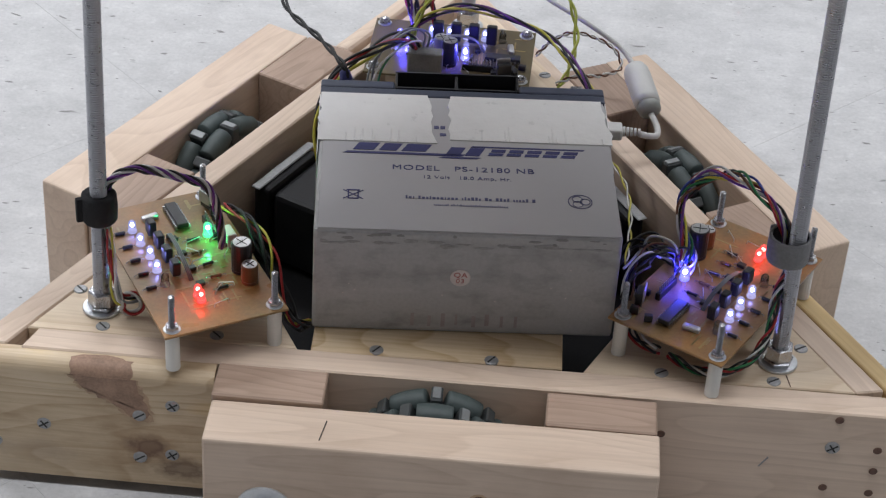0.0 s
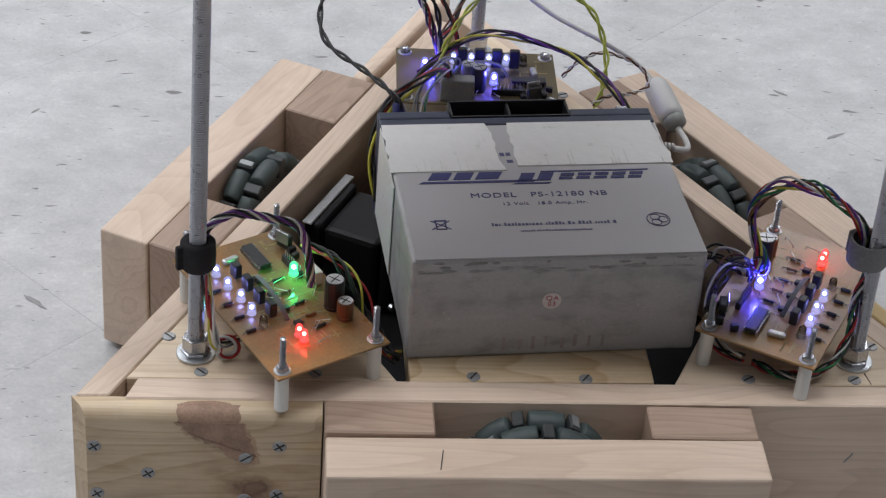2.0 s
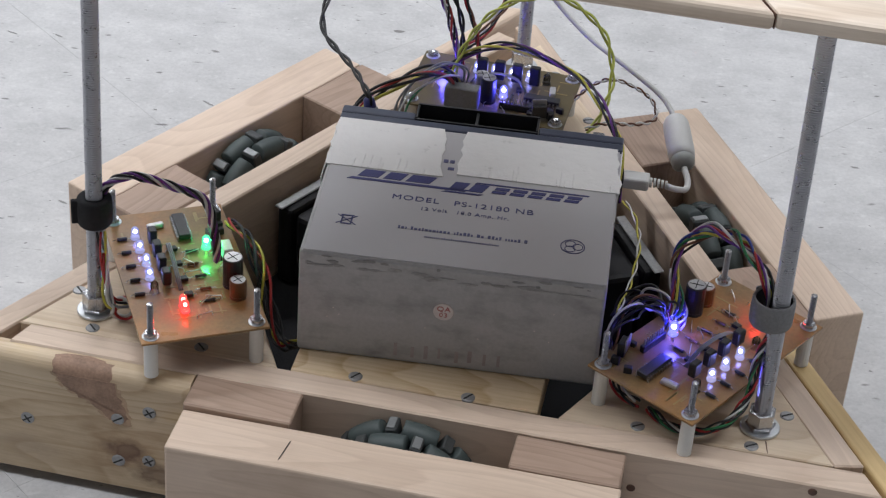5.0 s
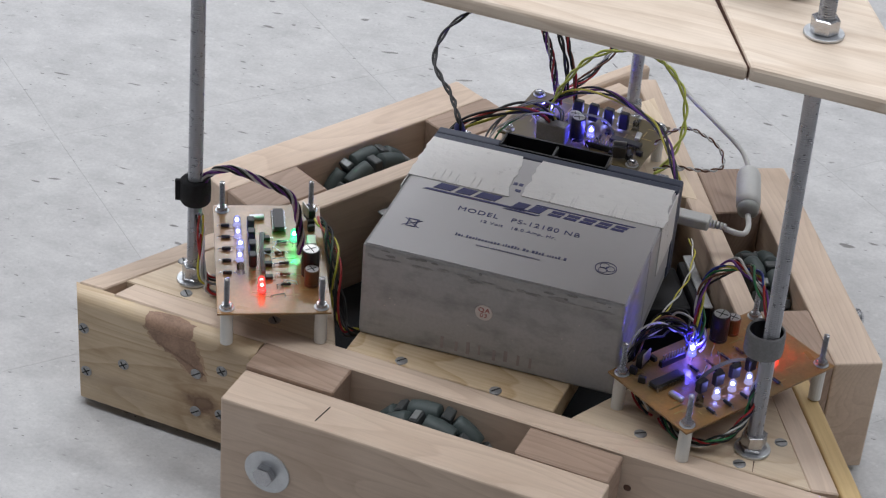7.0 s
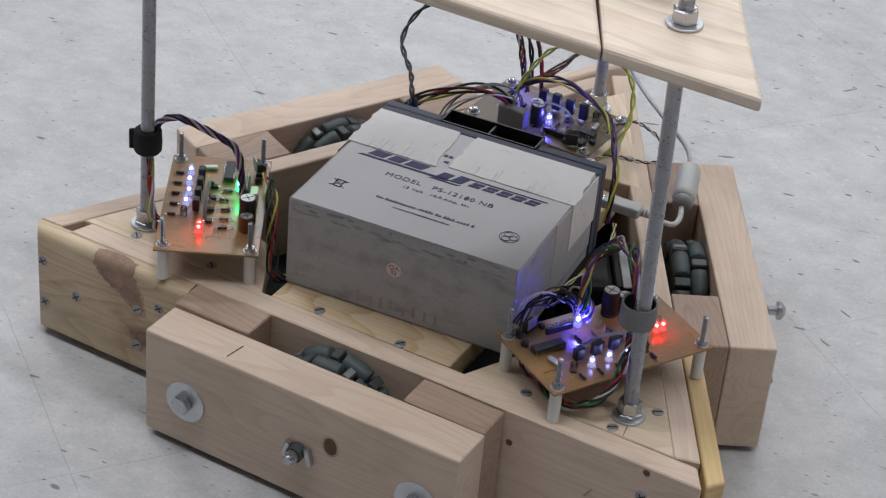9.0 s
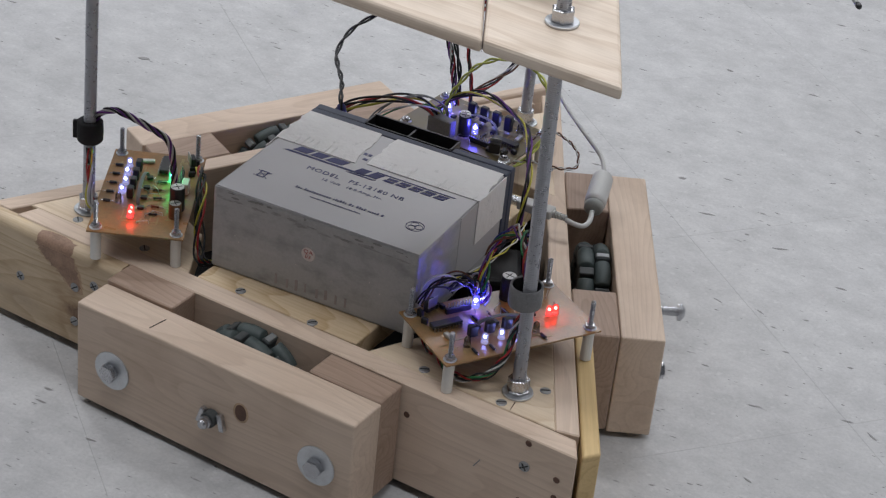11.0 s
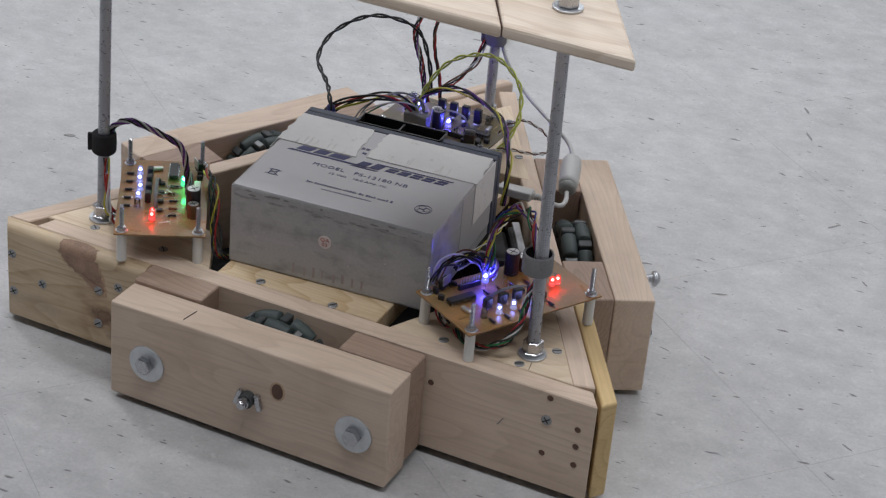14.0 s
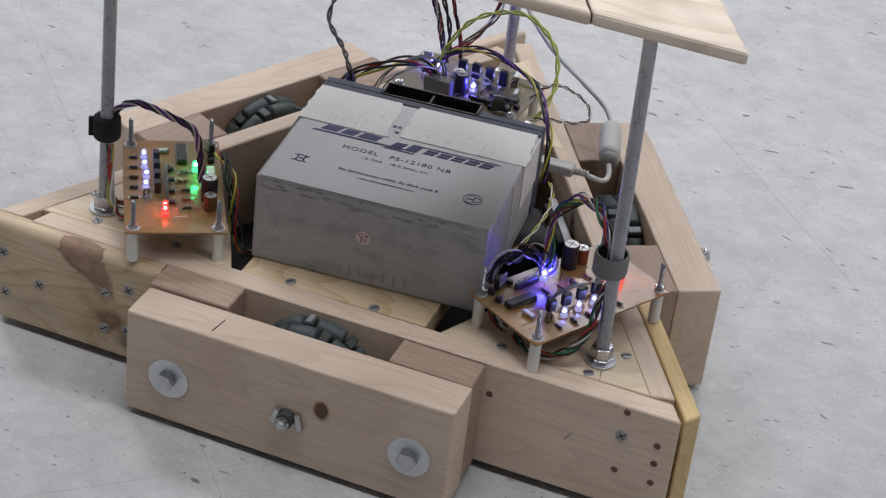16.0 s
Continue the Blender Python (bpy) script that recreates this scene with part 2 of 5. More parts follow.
BLACK = plain("black_plastic", (0.018, 0.018, 0.02), 0.38, 0, 0.3, 200)
MOTORB = plain("black_painted_steel", (0.010, 0.010, 0.011), 0.5, 0, 0.3, 90, Specular_IOR_Level=0.25)
FABRIC = plain("black_hook_tape", (0.012, 0.012, 0.014), 0.9, 0, 0.4, 500, 0.6)
GREYTAPE = plain("grey_hook_tape", (0.22, 0.22, 0.225), 0.85, 0, 0.2, 500, 0.6)
NYLON = plain("white_nylon", (0.70, 0.69, 0.65), 0.4, 0, 0.04, 80, 0.05)
ROLLER = plain("grey_green_rubber", (0.048, 0.064, 0.062), 0.55, 0, 0.2, 120)
HUB = plain("dark_grey_hub", (0.045, 0.05, 0.05), 0.5, 0, 0.2, 90)
CLIP = plain("worn_grey_clip", (0.24, 0.25, 0.25), 0.5, 0.5, 0.2, 150)


def board_surface(name, bright, dull, rough):
    """Etched copper-clad board: warm at places, duller olive where the copper is gone, with a lacquer gloss."""
    m, nt, links, bsdf = nodes_of(name)
    vec = nt.new("ShaderNodeTexCoord").outputs["Object"]
    cloud = noise_tex(nt, links, vec, 26, 3.0, 0.55)
    base = ramp(nt, links, cloud, [(0.38, bright), (0.62, dull)])
    fine = noise_tex(nt, links, vec, 420, 3.0)
    base = mixed(nt, links, base, ramp(nt, links, fine, [(0.3, (0.86, 0.86, 0.86)), (0.7, (1.08, 1.08, 1.08))]), 1.0, "MULTIPLY")
    links.new(base, bsdf.inputs["Base Color"])
    links.new(ramp(nt, links, cloud, [(0.3, (rough - 0.05,) * 3), (0.7, (rough + 0.08,) * 3)]), bsdf.inputs["Roughness"])
    bsdf.inputs["Coat Weight"].default_value, bsdf.inputs["Coat Roughness"].default_value = 0.25, 0.15
    bumped(nt, links, bsdf, fine, 0.02)
    return m


PCB = board_surface("copper_brown_board", (0.335, 0.162, 0.053), (0.215, 0.135, 0.055), 0.30)
OLIVE = plain("olive_brown_board", (0.115, 0.09, 0.042), 0.35, 0, 0.16, 45, 0.04)
TRACK = plain("green_brown_track", (0.30, 0.22, 0.085), 0.35, 0, 0.15, 80)
CAPTOP = plain("aluminium_can", (0.58, 0.58, 0.575), 0.34, 0.9, 0.1, 200)
BROWNCAN = plain("brown_sleeve", (0.15, 0.07, 0.028), 0.35, 0, 0.15, 200)
USB = plain("pale_grey_cable", (0.52, 0.52, 0.50), 0.45, 0, 0.06, 90)
USBDARK = plain("grey_strain_relief", (0.26, 0.27, 0.25), 0.5)
SILVER = plain("silver_laptop_case", (0.33, 0.33, 0.35), 0.32, 0.6, 0.08, 60)


def clear_resin(name, tint, lit=0.0, hue=(1, 1, 1)):
    """Thin clear plastic, see-through, glossy towards its edges; a lit one glows through its body."""
    m, nt, links, bsdf = nodes_of(name)
    nt.remove(bsdf)
    seen, gloss, mix, edge = nt.new("ShaderNodeBsdfTransparent"), nt.new("ShaderNodeBsdfGlossy"), nt.new("ShaderNodeMixShader"), nt.new("ShaderNodeFresnel")
    seen.inputs["Color"].default_value = (*tint, 1)
    gloss.inputs["Roughness"].default_value = 0.07
    edge.inputs["IOR"].default_value = 1.35
    links.new(edge.outputs["Fac"], mix.inputs["Fac"])
    if lit:
        body, glow = nt.new("ShaderNodeMixShader"), nt.new("ShaderNodeEmission")
        glow.inputs["Color"].default_value, glow.inputs["Strength"].default_value = (*hue, 1), lit
        body.inputs["Fac"].default_value = 0.30
        links.new(seen.outputs[0], body.inputs[1])
        links.new(glow.outputs[0], body.inputs[2])
        links.new(body.outputs[0], mix.inputs[1])
    else:
        links.new(seen.outputs[0], mix.inputs[1])
    links.new(gloss.outputs[0], mix.inputs[2])
    links.new(mix.outputs[0], nt["Material Output"].inputs["Surface"])
    return m


CLEAR = clear_resin("clear_led", (0.85, 0.86, 0.92))
GLOW = {"blue": glowing("blue_led_light", (0.10, 0.09, 1.0), 800), "violet": glowing("violet_led_light", (0.30, 0.32, 1.0), 46),
        "red": glowing("red_led_light", (1.0, 0.05, 0.045), 85), "green": glowing("green_led_light", (0.03, 1.0, 0.30), 240),
        "white": glowing("white_led_core", (0.85, 0.88, 1.0), 25)}
WIRE = {n: plain(n + "_wire_sheath", c, 0.5, 0, 0.08, 90) for n, c in {
    "black": (0.009, 0.009, 0.010), "red": (0.36, 0.02, 0.02), "yellow": (0.55, 0.50, 0.06), "green": (0.02, 0.17, 0.06),
    "white": (0.62, 0.62, 0.60), "grey": (0.22, 0.23, 0.24), "purple": (0.13, 0.03, 0.22), "blue": (0.03, 0.05, 0.28),
    "brown": (0.12, 0.045, 0.02), "orange": (0.60, 0.17, 0.02), "lime": (0.50, 0.55, 0.10)}.items()}
# Mid grey for the unseen room shell, chosen to limit bounced light.
WALLP = plain("grey_room_shell", (0.36, 0.36, 0.37), 0.7, 0, 0.03, 4)


# ---- shapes ----
def finish(name, bm, material, smooth=False):
    me = bpy.data.meshes.new(name)
    bmesh.ops.recalc_face_normals(bm, faces=bm.faces)
    bm.to_mesh(me)
    bm.free()
    me.materials.append(material)
    if smooth:
        for p in me.polygons:
            p.use_smooth = True
    return me


BASE = {}


def thing(name, base, label, category, group=""):
    """An Empty at a thing's base, in the robot's space."""
    ob = tagged(new(name), label, category, group)
    ob.location = base
    BASE[ob] = Vector(base)
    return ob


def part(name, bm, material, parent, label="", m=None, smooth=False):
    """One mesh under a thing or a part; its shape is given in the space m, which lies in the robot's space."""
    ob = new(name, finish(name, bm, material, smooth))
    m = m or Matrix.Identity(4)
    ob.parent = parent
    ob.matrix_basis = Matrix.Translation(-BASE[parent]) @ m
    BASE[ob] = BASE[parent] if ob.matrix_basis == Matrix.Identity(4) else None
    if label:
        ob["label"] = label
    INV[ob] = ob.matrix_basis.inverted()
    ROOT[ob] = parent
    return ob


def sub(name, bm, material, parent, label="", m=None, smooth=False):
    """One mesh under a part, given in the robot's space or in the space m."""
    ob = new(name, finish(name, bm, material, smooth))
    ob.parent = parent
    ob.matrix_basis = INV[parent] @ Matrix.Translation(-BASE[ROOT[parent]]) @ (m or Matrix.Identity(4))
    if label:
        ob["label"] = label
    return ob


INV, ROOT = {}, {}


def add_box(bm, x0, x1, y0, y1, z0, z1, bevel=0.0, seg=1):
    r = bmesh.ops.create_cube(bm, size=1.0, matrix=Matrix.Translation(((x0 + x1) / 2, (y0 + y1) / 2, (z0 + z1) / 2)) @ Matrix.Diagonal((x1 - x0, y1 - y0, z1 - z0, 1)))
    if bevel:
        edges = list({e for v in r["verts"] for e in v.link_edges})
        bmesh.ops.bevel(bm, geom=edges, offset=bevel, segments=seg, affect="EDGES", profile=0.5)
    return bm


def box(x0, x1, y0, y1, z0, z1, bevel=0.0, seg=1):
    return add_box(bmesh.new(), x0, x1, y0, y1, z0, z1, bevel, seg)


def add_prism(bm, outline, z0, z1, bevel=0.0, seg=1):
    vs = [bm.verts.new((x, y, z0)) for x, y in outline]
    f = bm.faces.new(vs)
    r = bmesh.ops.extrude_face_region(bm, geom=[f])
    top = [v for v in r["geom"] if isinstance(v, bmesh.types.BMVert)]
    bmesh.ops.translate(bm, verts=top, vec=(0, 0, z1 - z0))
    if bevel:
        edges = list({e for v in vs + top for e in v.link_edges})
        bmesh.ops.bevel(bm, geom=edges, offset=bevel, segments=seg, affect="EDGES", profile=0.5)
    return bm


def prism(outline, z0, z1, bevel=0.0, seg=1):
    return add_prism(bmesh.new(), outline, z0, z1, bevel, seg)


def add_lathe(bm, profile, seg=16, m=None):
    """Turns (radius, height) pairs round z."""
    m = m or Matrix.Identity(4)
    rings = []
    for r, z in profile:
        if r < 1e-6:
            rings.append([bm.verts.new(m @ Vector((0, 0, z)))])
        else:
            rings.append([bm.verts.new(m @ Vector((r * math.cos(2 * math.pi * k / seg), r * math.sin(2 * math.pi * k / seg), z))) for k in range(seg)])
    for a, b in zip(rings, rings[1:]):
        for k in range(seg):
            j = (k + 1) % seg
            if len(a) == 1 and len(b) > 1:
                bm.faces.new((a[0], b[k], b[j]))
            elif len(b) == 1 and len(a) > 1:
                bm.faces.new((a[k], a[j], b[0]))
            elif len(a) > 1:
                bm.faces.new((a[k], a[j], b[j], b[k]))
    return bm


def lathe(profile, seg=16, m=None):
    return add_lathe(bmesh.new(), profile, seg, m)


def rod_profile(r, z0, z1):
    return [(0, z0), (r, z0), (r, z1), (0, z1)]


def aim(p, q):
    """The space whose z runs from p towards q."""
    d = Vector(q) - Vector(p)
    return Matrix.Translation(p) @ d.to_track_quat("Z", "Y").to_matrix().to_4x4()


def smooth_path(points, steps=8):
    pts = [Vector(p) for p in points]
    pts = [pts[0] * 2 - pts[1]] + pts + [pts[-1] * 2 - pts[-2]]
    out = []
    for a, b, c, d in zip(pts, pts[1:], pts[2:], pts[3:]):
        for k in range(steps):
            t = k / steps
            out.append(0.5 * ((2 * b) + (c - a) * t + (2 * a - 5 * b + 4 * c - d) * t * t + (3 * b - a - 3 * c + d) * t ** 3))
    return out + [pts[-2]]


def add_tube(bm, path, r, seg=6):
    rings = []
    side = Vector((0.3, 0.5, 0.8))
    for k, p in enumerate(path):
        d = (path[min(k + 1, len(path) - 1)] - path[max(k - 1, 0)]).normalized()
        side = (side - side.dot(d) * d).normalized()
        up = d.cross(side)
        rings.append([bm.verts.new(p + r * (math.cos(a) * side + math.sin(a) * up)) for a in (2 * math.pi * j / seg for j in range(seg))])
    for a, b in zip(rings, rings[1:]):
        for j in range(seg):
            bm.faces.new((a[j], a[(j + 1) % seg], b[(j + 1) % seg], b[j]))
    bm.faces.new(rings[0])
    bm.faces.new(rings[-1])
    return bm


def strands(path, count, spread, twist, steps=10, wobble=0.0, seed=1):
    """The middle lines of wires twisted round a path; twist: turns for each metre."""
    rng = random.Random(seed)
    line = smooth_path(path, steps)
    side, length, made = Vector((0.2, 0.9, 0.35)), 0.0, [[] for _ in range(count)]
    drift = [[rng.uniform(-1, 1) for _ in range(4)] for _ in range(count)]
    for k, p in enumerate(line):
        d = (line[min(k + 1, len(line) - 1)] - line[max(k - 1, 0)]).normalized()
        side = (side - side.dot(d) * d).normalized()
        up = d.cross(side)
        length += (line[k] - line[k - 1]).length if k else 0
        f = k / max(1, len(line) - 1)
        for n in range(count):
            a = 2 * math.pi * (n / count + twist * length)
            w = wobble * math.sin(math.pi * f)
            s = spread * (1 + 0.25 * drift[n][0])
            made[n].append(p + s * (math.cos(a) * side + math.sin(a) * up) + w * (math.sin(5 * f + drift[n][1] * 3) * side * drift[n][2] + math.cos(4 * f + drift[n][3] * 3) * up * drift[n][3]))
    return made


def wire_bundle(name, path, colours, label, r=0.0009, spread=0.0014, twist=25, wobble=0.0, seed=1, steps=10):
    base = Vector(path[0])
    ob = thing(name, base, label, "wires", "wiring on the robot")
    for line, colour in zip(strands(path, len(colours), spread, twist, steps, wobble, seed), colours):
        part("wire", add_tube(bmesh.new(), line, r * 0.86, 6), WIRE[colour], ob, colour + " insulated wire", smooth=True)
    return ob


# ---- the room ----
floor = tagged(new("floor", finish("floor", box(-3.6, 3.6, -3.2, 5.4, -0.12, -0.0035), JOINT)), "speckled pale grey vinyl tile floor with dark scuffs", "floor", kind="structure")
# Walls and ceiling are out of view, added to close the room round the lamps.
for wname, spec in {"wall_north": (-3.6, 3.6, 5.4, 5.55), "wall_south": (-3.6, 3.6, -3.35, -3.2), "wall_east": (3.6, 3.75, -3.35, 5.55), "wall_west": (-3.75, -3.6, -3.35, 5.55)}.items():
    tagged(new(wname, finish(wname, box(*spec, -0.12, 2.7), WALLP)), "unseen plain grey wall added to close the room", "wall", kind="structure")
tagged(new("ceiling", finish("ceiling", box(-3.75, 3.75, -3.35, 5.55, 2.7, 2.8), WALLP)), "unseen plain grey ceiling added to close the room", "ceiling", kind="structure")

# ---- the robot's wooden base ----
H = 0.0975
LOW = 0.0070
SIDES = [pose(0, 0, 0, 0, 0, 0), pose(0.1328, 0.2575, 0, 0, 0, 121), pose(-0.1547, 0.2542, 0, 0, 0, 243.2)]
CENTRE = Vector((-0.006, 0.168, 0))


def third(n):
    """A turn by n thirds about the robot's middle."""
    return Matrix.Translation(CENTRE) @ pose(0, 0, 0, 0, 0, 120 * n) @ Matrix.Translation(-CENTRE)


robot = thing("wheeled_robot", (0, 0.168, 0), "triangular wooden robot base on three omni wheels with steel rods", "robot")


def hexagon(r, z0, z1, bm=None, m=None):
    return add_lathe(bm or bmesh.new(), [(0, z0), (r * 0.9, z0), (r, z0 + 0.0006), (r, z1 - 0.0006), (r * 0.9, z1), (0, z1)], 6, m)


def washer(r, hole, h, m):
    return lathe([(hole, 0), (r - 0.0003, 0), (r, 0.0003), (r, h - 0.0003), (r - 0.0003, h), (hole, h), (hole, 0)], 28, m)


def screw_head(m, parent, r=0.0042, cross=False):
    """A countersunk screw: a head with dark bars on top that paint the shade in its slot."""
    head = sub if parent in INV else part
    ob = head("screw", lathe([(r, -0.001), (r, 0.0002), (r * 0.85, 0.0007), (0, 0.0008)], 14, m), SCREW, parent, "grey countersunk screw head")
    bars = bmesh.new()
    add_box(bars, -r * 0.85, r * 0.85, -0.0005, 0.0005, 0.0005, 0.00095)
    if cross:
        add_box(bars, -0.0005, 0.0005, -r * 0.7, r * 0.7, 0.0005, 0.00098)
    bmesh.ops.transform(bars, matrix=m @ pose(0, 0, 0, 0, 0, 35), verts=bars.verts)
    if head is part:
        sub("screw_slot", bars, SLOT, ob)
    else:
        bars.free()


WHEEL_R = 0.0480
WHEELS = []


def omni_wheel(side, out):
    """Two rows of barrel rollers on a hub; it turns about its own y."""
    m = side @ pose(0.0, -0.0150 - out, WHEEL_R + 0.0003)
    hub = bmesh.new()
    flat = pose(0, 0, 0, 90, 0, 0)
    for y in (-0.0068, 0.0068):
        add_lathe(hub, [(0.006, -0.004), (0.034, -0.004), (0.039, -0.0015), (0.039, 0.0015), (0.034, 0.004), (0.006, 0.004), (0.006, -0.004)], 24, Matrix.Translation((0, y, 0)) @ flat)
    add_lathe(hub, [(0.009, -0.013), (0.009, 0.013), (0.0, 0.013)], 16, flat)
    wheel = part("wheel", hub, HUB, robot, "dark omni wheel with grey-green rubber rollers", m)
    for row, y in enumerate((-0.0068, 0.0068)):
        for k in range(8):
            a = 360 / 8 * (k + row * 0.5)
            r = 0.0076
            prof = [(0, -0.0108), (r * 0.80, -0.0108), (r * 0.86, -0.0102), (r * 0.94, -0.006), (r, 0.0), (r * 0.94, 0.006), (r * 0.86, 0.0102), (r * 0.80, 0.0108), (0, 0.0108)]
            spot = pose(0, y, 0, 0, a, 0) @ Matrix.Translation((0, 0, WHEEL_R - r)) @ pose(0, 0, 0, 0, 90, 0)
            sub("roller", lathe(prof, 12, spot), ROLLER, wheel, m=m, smooth=True)
        for k in range(8):
            a = 360 / 8 * (k + row * 0.5 + 0.5)
            clip = box(-0.0035, 0.0035, y - 0.0062, y + 0.0062, 0.032, 0.0465, 0.0008)
            bmesh.ops.transform(clip, matrix=pose(0, 0, 0, 0, a, 0), verts=clip.verts)
            sub("roller_holder", clip, HUB, wheel, m=m)
            if k % 3 == row:
                pin = box(-0.0024, 0.0024, y - 0.0050, y + 0.0050, 0.0466, 0.0473, 0.0002)
                bmesh.ops.transform(pin, matrix=pose(0, 0, 0, 0, a, 0), verts=pin.verts)
                sub("roller_clip", pin, CLIP, wheel, "bare metal roller clip", m)
    WHEELS.append((wheel, m))
    return wheel


def motor(side, strip):
    m = side @ pose(0, 0.0225, 0.047)
    body = part("motor", box(-0.028, 0.028, 0.014, 0.056, -0.028, 0.028, 0.004, 2), MOTORB, robot, "black square stepper motor", m)
    sub("motor_bracket", box(-0.030, 0.030, 0.0, 0.013, -0.031, 0.031, 0.003, 2), MOTORB, body, "black motor flange", m)
    if strip:
        sub("bracket_strip", box(-0.034, 0.034, 0.001, 0.008, 0.0315, 0.0330, 0.0006), SCREW, body, "bare metal bracket strip", m)
    cap = box(-0.026, 0.026, 0.0565, 0.066, -0.026, 0.026, 0.003, 2)
    sub("end_cap", cap, MOTORB, body, m=m)
    for x in (-0.0235, 0.0235):
        for z in (-0.0235, 0.0235):
            sub("bolt", lathe([(0, 0), (0.003, 0), (0.003, 0.003), (0, 0.0035)], 10, pose(x, 0.0655, z, -90, 0, 0)), STEEL, body, m=m)


def rounded_board(outline, z0, z1, r):
    """A board on edge whose upper outer edge, between its first two corners, is rounded over."""
    bm = prism(outline, z0, z1)
    (ax, ay), (bx, by) = outline[:2]
    edge = [e for e in bm.edges if all(abs(v.co.z - z1) < 1e-6 and min(math.hypot(v.co.x - ax, v.co.y - ay), math.hypot(v.co.x - bx, v.co.y - by)) < 1e-6 for v in e.verts)]
    bmesh.ops.bevel(bm, geom=edge, offset=r, segments=6, affect="EDGES", profile=0.5)
    return bm


def sloped(bm, at_left, at_right, x0, x1):
    """Lowers the upper edges, more at one end than at the other."""
    top = max(v.co.z for v in bm.verts)
    for v in bm.verts:
        if v.co.z > top - 0.003:
            f = (v.co.x - x0) / (x1 - x0)
            v.co.z -= at_left + (at_right - at_left) * f
    return bm


INSET = (0.0, 0.0060, 0.0065)
for n, side in enumerate(SIDES):
    step = INSET[n]
    if n == 0:
        strip = [(-0.2475, 0.0), (0.2755, 0.0), (0.2640, 0.0192), (-0.2405, 0.0192)]
    elif n == 1:
        strip = [(-0.2640, step), (0.274, step), (0.274, step + 0.0175), (-0.2590, step + 0.0175)]
    else:
        strip = [(-0.243, step), (0.2830, step), (0.2735, step + 0.0175), (-0.243, step + 0.0175)]
    tilt = side @ pose(0, 0, 0, 0, 0, 0.7 if n == 0 else 0)
    inner = part("frame_board", prism(strip, LOW, H, 0.0010), PINE, robot, "pine frame board on edge", tilt)
    out = (0.0, 0.001, 0.0048)[n]
    if n == 0:
        outer = rounded_board([(-0.2695, -0.0142), (-0.1305, -0.0142), (-0.1305, -0.0006), (-0.2785, -0.0006)], LOW + 0.001, H - 0.0012, 0.0075)
    elif n == 1:
        outer = prism([(-0.2825, step - 0.0148), (-0.1305, step - 0.0148), (-0.1305, step - 0.0010), (-0.2885, step - 0.0010)], LOW, H - 0.0005, 0.0022, 3)
    else:
        outer = prism([(-0.284, -0.0142), (-0.1305, -0.0142), (-0.1305, -0.0006), (-0.290, -0.0006)], LOW, H - 0.0005, 0.0045, 3)
    outer = part("facing_board", outer, (KNOTTY, YELLOW, PINE)[n], robot, ("knotty pine facing board with a bark stain", "yellow pine facing board", "pine facing board")[n], side)
    beam = box(-0.129, 0.1300, -0.0655, -0.0302, LOW - 0.0015, H, 0.0016, 2)
    if n == 0:
        sloped(beam, 0.0038, 0.0008, -0.129, 0.1300)
    rail = part("wheel_rail", beam, PINE, robot, "thick planed pine rail beside a wheel", side @ Matrix.Translation((0, -out, 0)))
    for x0, x1 in ((-0.1295, -0.0645), (0.0642, 0.1285)):
        part("spacer_block", box(x0, x1, -0.0296 - out, step - 0.0004, LOW + 0.001, H + 0.0004 - (0.001 if n == 0 else 0), 0.001), BLOCKW, robot, "brown pine spacer block", side)
    omni_wheel(side, out)
    motor(side @ Matrix.Translation((0, step, 0)), n >= 1)
    for x, wz in ((-0.0930, 0.0452), (0.1000, 0.0474)):
        sub("washer", washer(0.0165, 0.004, 0.0016, side @ pose(x, -0.0656 - out, wz, 90, 0, 0)), DULL, rail, "large zinc fender washer", smooth=False)
        sub("hex_bolt", hexagon(0.0078, 0.0016, 0.0078, None, side @ pose(x, -0.0656 - out, wz, 90, 0, 17 * n + 40 * x)), STEEL, rail, "hexagon bolt head")
    reach = 0.0105 if n == 0 else 0.031
    axle = bmesh.new()
    if n == 0:
        sub("axle_collar", lathe([(0, 0), (0.0066, 0), (0.0066, 0.0072), (0.006, 0.0078), (0, 0.0078)], 16, side @ pose(0.0045, -0.0655, 0.047, 90, 0, 0)), HUB, rail, "dark axle collar")
        add_lathe(axle, [(0, 0.0079), (0.0050, 0.0079), (0.0050, 0.0105), (0.0042, 0.0112), (0.0042, 0.0135), (0.003, 0.0152), (0, 0.0158)], 14, side @ pose(0.0045, -0.0655, 0.047, 90, 0, 0))
    else:
        add_lathe(axle, [(0, 0), (0.0037, 0), (0.0037, 0.027), (0.0075, 0.027), (0.0075, 0.030), (0.004, 0.033), (0, 0.0335)], 14, side @ pose(-0.006, -0.0655, 0.047, 90, 0, 0))
    sub("axle_end", axle, STEEL, rail, "steel axle end", smooth=False)
    if n == 0:
        for dx, lean in ((-0.0088, 18), (0.0096, -14)):
            wing = box(-0.0022, 0.0022, -0.0050, 0.0, -0.0075, 0.0070, 0.0006)
            bmesh.ops.transform(wing, matrix=side @ pose(0.0045 + dx, -0.0656, 0.047, 0, lean, 0), verts=wing.verts)
            sub("axle_bracket", wing, STEEL, rail, "bright folded metal wing beside the axle")
        sub("knot_ring", lathe([(0, 0.0001), (0.0074, 0.0002), (0.0080, 0.0)], 24, side @ pose(0.0300, -0.0656, 0.0620, 90, 0, 0) @ Matrix.Diagonal((0.9, 1.1, 1, 1))), BARKEDGE, rail, "brown ring round a knot")
